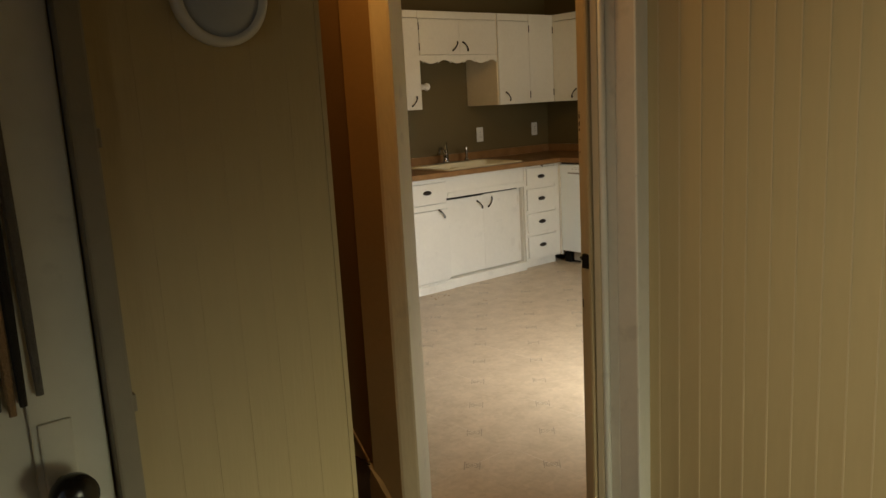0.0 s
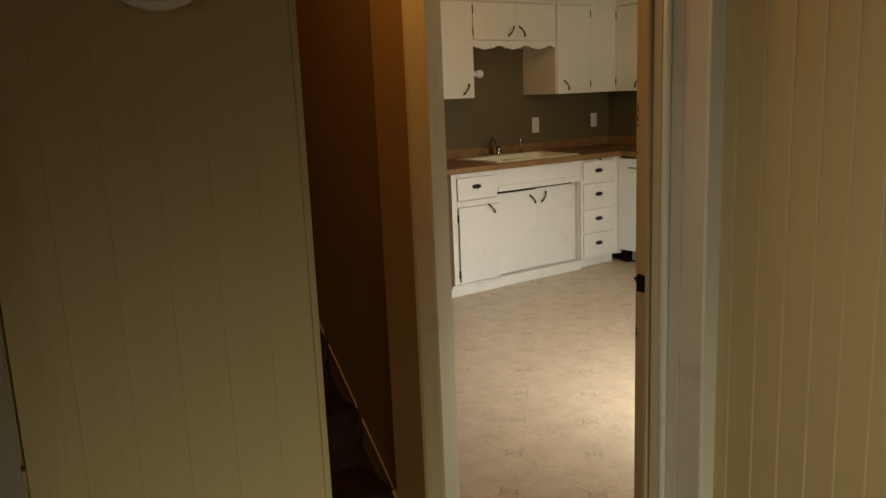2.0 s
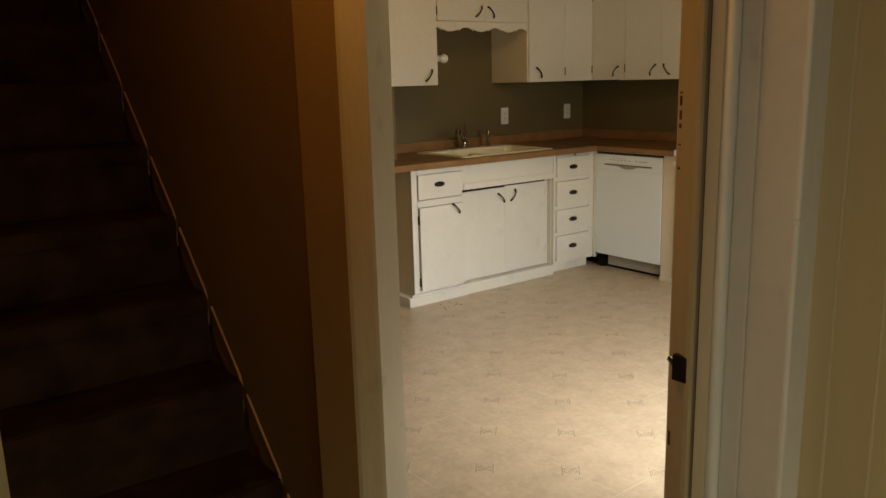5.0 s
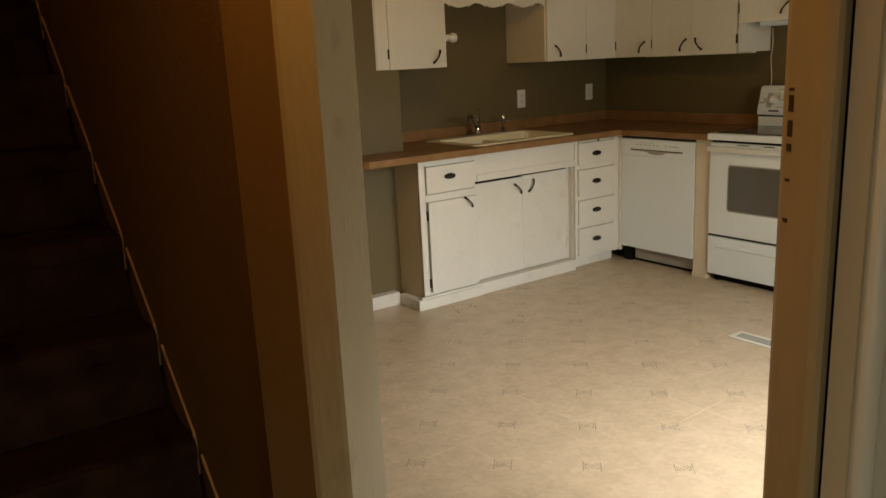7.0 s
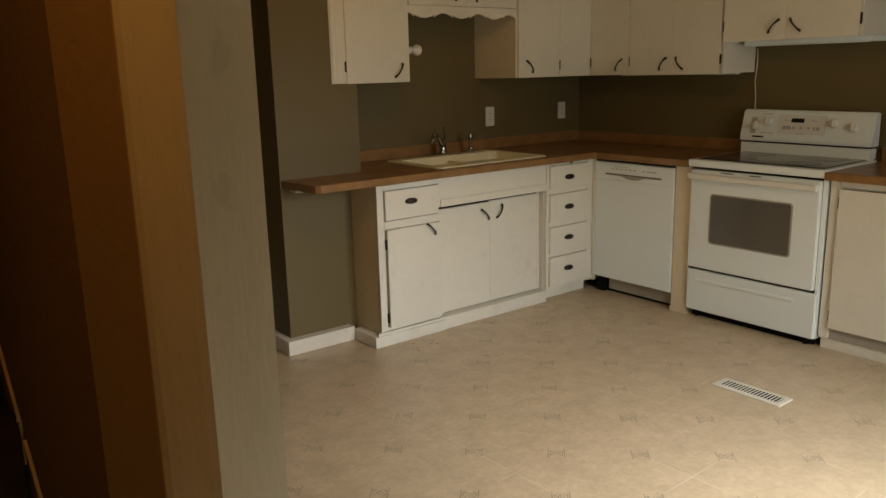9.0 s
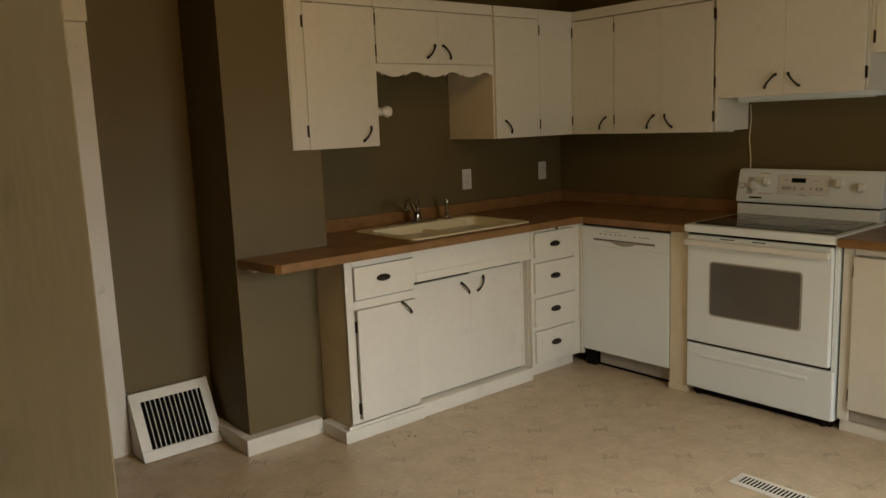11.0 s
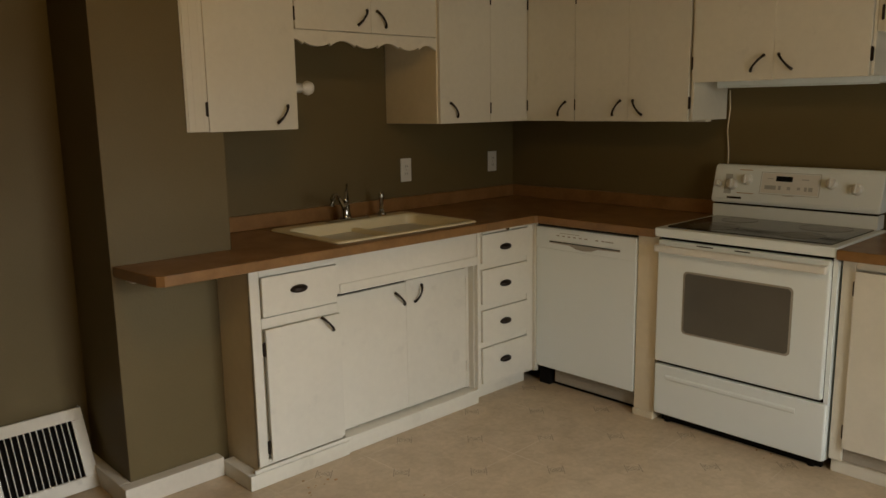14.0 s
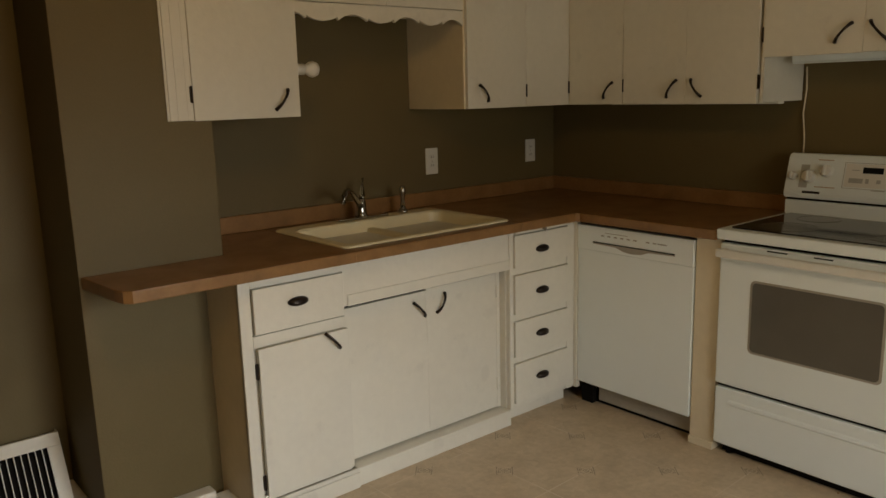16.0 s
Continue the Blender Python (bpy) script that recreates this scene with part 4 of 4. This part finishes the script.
prof = [(0.755, 0.7755), (1.175, 0.7755), (1.175, 0.7690), (1.05, 0.7660), (1.01, 0.7520), (0.965, 0.7480), (0.92, 0.7520), (0.88, 0.7660), (0.755, 0.7690)]
for yy in (DF - 0.0065, DF - 0.003):
    bm.faces.new([bm.verts.new((x, yy, z)) for x, z in prof])
part("latch_recess", bm, TOE, panel, "latch recess drawn flat, its shade put into the grey")
part("latch_slot", box(0.757, 1.173, DF - 0.0078, DF - 0.0045, 0.7745, 0.7785), BLACK, panel, "dark latch slot")
for i in range(9):
    x = 0.80 + i * 0.034 + 0.03 * (i > 5)
    part("button", box(x, x + 0.016, DF - 0.006, DF - 0.0035, 0.806, 0.811, 0.001), TOE, panel)
part("label_bars", box(0.82, 0.94, DF - 0.0052, DF - 0.0042, 0.821, 0.8235), PRINT, panel)
part("badge", box(1.090, 1.135, DF - 0.0052, DF - 0.0042, 0.806, 0.811), PRINT, panel)
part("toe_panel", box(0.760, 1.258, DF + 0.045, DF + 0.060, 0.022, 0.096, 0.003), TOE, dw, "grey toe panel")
part("toe_recess", box(0.652, 1.262, DF + 0.065, DF + 0.080, 0.001, 0.097), BLACK, dw, "black recess behind the toe panel")
part("foot", box(0.668, 0.735, DF + 0.030, DF + 0.064, 0.0005, 0.085, 0.004), BLACK, dw, "black leg and hose")

pil = thing("end_panel", (1.317, -0.3, 0), "white painted upright end panel between dishwasher and stove", "panel", run=EAST)
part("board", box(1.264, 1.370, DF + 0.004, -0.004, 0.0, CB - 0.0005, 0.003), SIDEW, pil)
part("foot_block", box(1.262, 1.371, DF - 0.004, DF + 0.0035, 0.0, 0.030, 0.003), SIDEW, pil)
corner = thing("corner_filler", (0.62, -0.3, 0), "white painted corner filler strip between the cabinet runs", "panel", run=EAST)
part("board", box(0.6665 - 0.02, 0.6655, DF - 0.006, DF + 0.020, 0.07, CB - 0.001, 0.002), WHITE, corner)

# ---- stove ----
SF, S0, S1 = -0.590, 1.377, 2.137
stove = thing("electric_stove", (1.757, -0.3, 0), "white electric stove with black glass top and oven window", "stove", run=EAST)
part("body", box(S0 + 0.004, S1 - 0.004, SF + 0.050, -0.030, 0.040, 0.868, 0.003), ENAMEL, stove)
part("side_trim", box(S1 - 0.020, S1 - 0.002, SF + 0.020, SF + 0.055, 0.045, 0.866, 0.003), ENAMEL, stove)
part("door_gap", box(S0 + 0.006, S1 - 0.006, SF + 0.022, SF + 0.049, 0.284, 0.866), BLACK, stove, "black gap around the oven door")
odoor = part("oven_door", box(S0 + 0.002, S1 - 0.022, SF, SF + 0.040, 0.297, 0.856, 0.010, seg=3), ENAMEL, stove)


def rounded_panel(x0, x1, z0, z1, y0, y1, rad):
    bm = bmesh.new()
    loops = []
    for yy in (y0, y1):
        loop = []
        for cx, cz, st in ((x1 - rad, z1 - rad, 0), (x0 + rad, z1 - rad, 90), (x0 + rad, z0 + rad, 180), (x1 - rad, z0 + rad, 270)):
            for k in range(7):
                a = radians(st + 15 * k)
                loop.append(bm.verts.new((cx + rad * math.cos(a), yy, cz + rad * math.sin(a))))
        loops.append(loop)
    n = len(loops[0])
    for i in range(n):
        bm.faces.new((loops[0][i], loops[0][(i + 1) % n], loops[1][(i + 1) % n], loops[1][i]))
    bm.faces.new(loops[0])
    bm.faces.new(loops[1][::-1])
    bmesh.ops.recalc_face_normals(bm, faces=bm.faces)
    return bm


part("window_border", rounded_panel(1.509, 1.984, 0.448, 0.730, SF - 0.0015, SF + 0.004, 0.020), TOE, odoor, "pale dotted border")
part("oven_window", rounded_panel(1.518, 1.975, 0.456, 0.722, SF - 0.0030, SF + 0.003, 0.016), OVENGLASS, odoor, "grey oven window glass")
hb = box(S0 + 0.004, S1 - 0.024, SF - 0.042, SF - 0.020, 0.806, 0.838, 0.009, seg=3)
part("oven_handle", hb, PLASTIC, odoor, "cream bar handle")
for x in (S0 + 0.012, S1 - 0.060):
    part("handle_mount", box(x, x + 0.028, SF - 0.021, SF + 0.004, 0.808, 0.836, 0.004), PLASTIC, odoor)
for x0, x1 in ((1.565, 1.640), (1.735, 1.800)):
    part("vent_slot", box(x0, x1, SF - 0.0012, SF + 0.004, 0.8445, 0.8490), BLACK, odoor, "dark vent slot over the handle")
drawer = part("storage_drawer", box(S0 + 0.002, S1 - 0.004, SF + 0.006, SF + 0.045, 0.045, 0.282, 0.008, seg=3), ENAMEL, stove)
bm = bmesh.new()
for zz, yy in (((0.238, SF + 0.006), (0.232, SF + 0.002), (0.222, SF + 0.001), (0.214, SF + 0.006))):
    for x in (S0 + 0.06, S1 - 0.12):
        bm.verts.new((x, yy, zz))
bmesh.ops.convex_hull(bm, input=bm.verts)
part("drawer_grip", bm, ENAMEL, drawer, "moulded grip ridge")
part("plinth", box(S0 + 0.02, S1 - 0.02, SF + 0.050, SF + 0.070, 0.004, 0.044), BLACK, stove, "black plinth")
for x in (S0 + 0.05, S1 - 0.06):
    part("foot", rod((x, SF + 0.055, 0.0), (x, SF + 0.055, 0.044), 0.016, seg=14), BLACK, stove)
top = part("cooktop_frame", box(S0 - 0.004, S1 + 0.002, SF - 0.022, -0.060, 0.872, 0.912, 0.007, seg=3), ENAMEL, stove)
part("cooktop_glass", rounded_panel(S0 + 0.030, S1 - 0.030, 0.0, 0.470, 0.0, 0.004, 0.015), GLASSBLK, top, "glossy black ceramic glass")
glass = top.children[0]
glass.data.transform(Matrix.Translation(ROOT[stove.name]))
glass.data.transform(Matrix.Translation((0, SF + 0.018, 0.9165)) @ Matrix.Rotation(radians(-90), 4, "X"))
glass.data.transform(Matrix.Translation(-ROOT[stove.name]))
for x, yy, r in ((1.565, -0.44, 0.105), (1.945, -0.44, 0.085), (1.565, -0.20, 0.080), (1.945, -0.20, 0.105)):
    part("burner_ring", lathe([(r, 0.0), (r, 0.0006), (r - 0.004, 0.0008), (r - 0.004, 0.0002)], (x, yy, 0.9166), "Z", 40), OVENGLASS, top, "printed burner ring")
part("riser", box(S0 + 0.004, S1 - 0.020, -0.110, -0.030, 0.9125, 0.972, 0.004), ENAMEL, stove)
part("riser_gap", box(S0 + 0.010, S1 - 0.028, -0.104, -0.034, 0.9725, 0.9815), BLACK, stove, "black gap under the control panel")
# sloped control panel
bm = bmesh.new()
for x, ins in ((S0 + 0.000, 0.0), (S1 - 0.012, 0.0)):
    for yy, zz in ((-0.118, 0.982), (-0.122, 1.000), (-0.088, 1.140), (-0.078, 1.156), (-0.060, 1.160), (-0.030, 1.156), (-0.028, 0.982)):
        bm.verts.new((x, yy, zz))
bmesh.ops.convex_hull(bm, input=bm.verts)
bmesh.ops.dissolve_limit(bm, angle_limit=0.02, verts=bm.verts[:], edges=bm.edges[:])
bmesh.ops.bevel(bm, geom=list(bm.edges), offset=0.004, segments=2, affect="EDGES")
ctl = part("control_panel", bm, ENAMEL, stove)


def on_panel(x, z, off=0.0):
    return Vector((x, -0.122 + (z - 1.000) * (0.034 / 0.140) - off, z))


def panel_patch(name, x0, x1, z0, z1, material, off, label="", parent=None):
    bm = bmesh.new()
    for x in (x0, x1):
        for z in (z0, z1):
            bm.verts.new(on_panel(x, z, off))
            bm.verts.new(on_panel(x, z, off - 0.003))
    bmesh.ops.convex_hull(bm, input=bm.verts)
    return part(name, bm, material, parent or ctl, label)


def stove_knob(x, z, r):
    c = on_panel(x, z, 0.001)
    bm = lathe([(r * 1.12, 0.0), (r * 1.10, -0.004), (r, -0.006), (r * 0.90, -0.022), (r * 0.80, -0.025), (0.001, -0.026)], (0, 0, 0), "Y", 24)
    box(-0.0045, 0.0045, -0.033, -0.020, -r * 0.85, r * 0.85, 0.002, bm=bm)
    bmesh.ops.transform(bm, matrix=Matrix.Translation(c) @ Matrix.Rotation(radians(-13), 4, "X"), verts=bm.verts)
    return part("knob", bm, PLASTIC, ctl, "white stove knob", smooth=False)


for x, z, r in ((1.408, 1.070, 0.016), (1.540, 1.094, 0.023), (1.918, 1.096, 0.023), (2.024, 1.078, 0.023)):
    stove_knob(x, z, r)
kc = stove_knob(1.474, 1.070, 0.025)
panel_patch("knob_guard", 1.436, 1.470, 1.026, 1.116, PRINT, 0.0015, "grey scuffed guard")
panel_patch("panel_field", 1.612, 1.866, 1.040, 1.128, PLASTIC, 0.0008, "pale control field")
panel_patch("display", 1.676, 1.750, 1.094, 1.117, DISPLAY, 0.0016, "black clock display")
for x0, x1, z0, z1 in ((1.628, 1.680, 1.056, 1.074), (1.690, 1.702, 1.056, 1.074), (1.730, 1.745, 1.058, 1.072), (1.775, 1.788, 1.060, 1.072), (1.806, 1.818, 1.056, 1.074), (1.824, 1.842, 1.056, 1.074), (1.790, 1.822, 1.104, 1.108), (1.636, 1.664, 1.103, 1.106), (1.716, 1.764, 1.030, 1.033)):
    panel_patch("key", x0, x1, z0, z1, PRINT, 0.0014)
for a in ((1.606, 1.872, 1.131, 1.1325), (1.606, 1.872, 1.034, 1.0355), (1.606, 1.6075, 1.036, 1.1305), (1.8705, 1.872, 1.036, 1.1305)):
    panel_patch("field_outline", *a, TOE, 0.0012)
for a in ((1.500, 1.560, 1.136, 1.139), (1.500, 1.580, 1.030, 1.033)):
    panel_patch("scorch_mark", *a, SKIRT, 0.0012, "thin brown scorch mark")
panel_patch("brand_patch", 1.455, 1.525, 1.004, 1.013, BRONZE, 0.0014, "dark worn patch")

# ---- base cabinet past the stove ----
rc = thing("base_cabinet", (2.6, -0.3, 0), "white painted base cabinet past the stove", "cabinet", run=EAST)
part("body", box(2.160, 3.095, DF + 0.040, -0.004, 0.09, CB - 0.001), WHITE, rc)
part("stile", box(2.146, 2.194, DF + 0.018, DF + 0.038, 0.060, CB - 0.001, 0.003), WHITE, rc)
part("rail", box(2.1945, 3.09, DF + 0.018, DF + 0.038, 0.828, CB - 0.001, 0.003), WHITE, rc)
part("toe_panel", box(2.150, 3.09, DF + 0.040, DF + 0.055, 0.0, 0.058, 0.003), WHITE, rc)
# Grey here stands in for shade below the doors.
part("toe_rail", box(2.1945, 3.09, DF + 0.030, DF + 0.0385, 0.060, 0.116, 0.002), TOE, rc, "lower rail coloured grey for its shade")
d = slab(rc, "door", 2.196, 2.640, 0.120, 0.822, DF + 0.003)
cup(d, 2.590, 0.760, DF + 0.003)
d = slab(rc, "door", 2.648, 3.085, 0.120, 0.822, DF + 0.003)
hinge(rc, 2.194, 0.755, DF + 0.017)
hinge(rc, 2.194, 0.185, DF + 0.017)

# ---- small things on the walls ----


def outlet(x0, x1, z0, z1, label):
    o = thing("wall_outlet", ((x0 + x1) / 2, 0, z0), label, "outlet")
    pl = part("plate", box(x0, x1, -0.007, -0.0005, z0, z1, 0.003), PLASTIC, o)
    cx, cz = (x0 + x1) / 2, (z0 + z1) / 2
    for s in (-1, 1):
        f = part("socket", box(cx - 0.015, cx + 0.015, -0.0095, -0.006, cz + s * 0.020 - 0.013, cz + s * 0.020 + 0.013, 0.003), PLASTIC, pl)
        for q in (-0.006, 0.006):
            part("slot", box(cx + q - 0.001, cx + q + 0.001, -0.0102, -0.0090, cz + s * 0.020 - 0.005, cz + s * 0.020 + 0.005), BLACK, f)
    part("screw", rod((cx, -0.0085, cz), (cx, -0.006, cz), 0.003, seg=10), SILVER, pl)


outlet(1.580, 1.654, 1.055, 1.180, "white plastic wall outlet beside the sink")
outlet(2.264, 2.336, 1.066, 1.184, "white plastic wall outlet near the corner")
cord = thing("power_cord", (1.40, -0.02, 1.15), "thin pale cord running from the hood down behind the stove", "cord", run=EAST)
part("strand", tube([(1.392, -0.012, 1.506), (1.396, -0.010, 1.42), (1.388, -0.012, 1.32), (1.398, -0.010, 1.22), (1.400, -0.012, 1.08), (1.402, -0.012, 1.00)], 0.0032, 8), SIDEW, cord, smooth=True)
speck = thing("floor_crumbs", (0.44, -0.79, 0), "few dark crumbs on the vinyl floor", "debris", kind="stuff")
bm = bmesh.new()
rng = random.Random(5)
for cx, cy, n_, sp in ((0.44, -0.79, 10, 0.05), (1.90, -1.93, 6, 0.05), (0.62, -1.15, 3, 0.04)):
    for _ in range(n_):
        x, y2, s = cx + rng.gauss(0, sp), cy + rng.gauss(0, sp * 0.6), rng.uniform(0.002, 0.006)
        bmesh.ops.create_icosphere(bm, subdivisions=1, radius=s, matrix=Matrix.Translation((x, y2, s * 0.5)) @ Matrix.Diagonal((1.4, 1, 0.6, 1)))
part("crumbs", bm, SKIRT, speck)

# ---- windows ----
PANE = bpy.data.materials.new("window_glass")
PANE.use_nodes = True
pb = PANE.node_tree.nodes["Principled BSDF"]
pb.inputs["Transmission Weight"].default_value, pb.inputs["Roughness"].default_value, pb.inputs["IOR"].default_value = 1.0, 0.02, 1.45


def window(name, x0, x1, z0, z1, y, label):
    w = thing(name, ((x0 + x1) / 2, y, z0), label, "window", kind="structure")
    for a in ((x0, x1, z0, z0 + 0.05), (x0, x1, z1 - 0.05, z1), (x0, x0 + 0.05, z0 + 0.051, z1 - 0.051), (x1 - 0.05, x1, z0 + 0.051, z1 - 0.051), (x0 + 0.051, x1 - 0.051, (z0 + z1) / 2 - 0.02, (z0 + z1) / 2 + 0.02)):
        part("window_frame", box(a[0], a[1], y - 0.03, y + 0.02, a[2], a[3], 0.004), TRIMW, w)
    for a in ((z0 + 0.05, (z0 + z1) / 2 - 0.02), ((z0 + z1) / 2 + 0.02, z1 - 0.05)):
        g = part("pane", box(x0 + 0.05, x1 - 0.05, y - 0.006, y - 0.002, a[0], a[1]), PANE, w)
        g.visible_shadow = False


window("window_1", W0, W1, 0.50, 2.10, -4.66, "white framed kitchen window with daylight behind")
# Both hall openings are unseen and added around their lamps.
window("window_2", -3.42, -2.48, 0.80, 1.95, 0.06, "white framed hall window, unseen, added to hold a daylight lamp")
bpy.data.objects["window_2"].matrix_world = Matrix.Translation((HX0 - 0.06, -5.45, 0.80)) @ Matrix.Rotation(radians(90), 4, "Z")
window("window_3", -2.40, -1.70, 0.15, 1.40, HY0 - 0.06, "low glazed opening, unseen, added to hold a daylight lamp")
ground = struct("ground", box(-60, 60, -90, 60, -0.5, -0.3), mat("grass_ground", (0.07, 0.085, 0.035), 0.9, 0.2, 3, 0.2, 0.3), "plain ground outside the house", "ground")
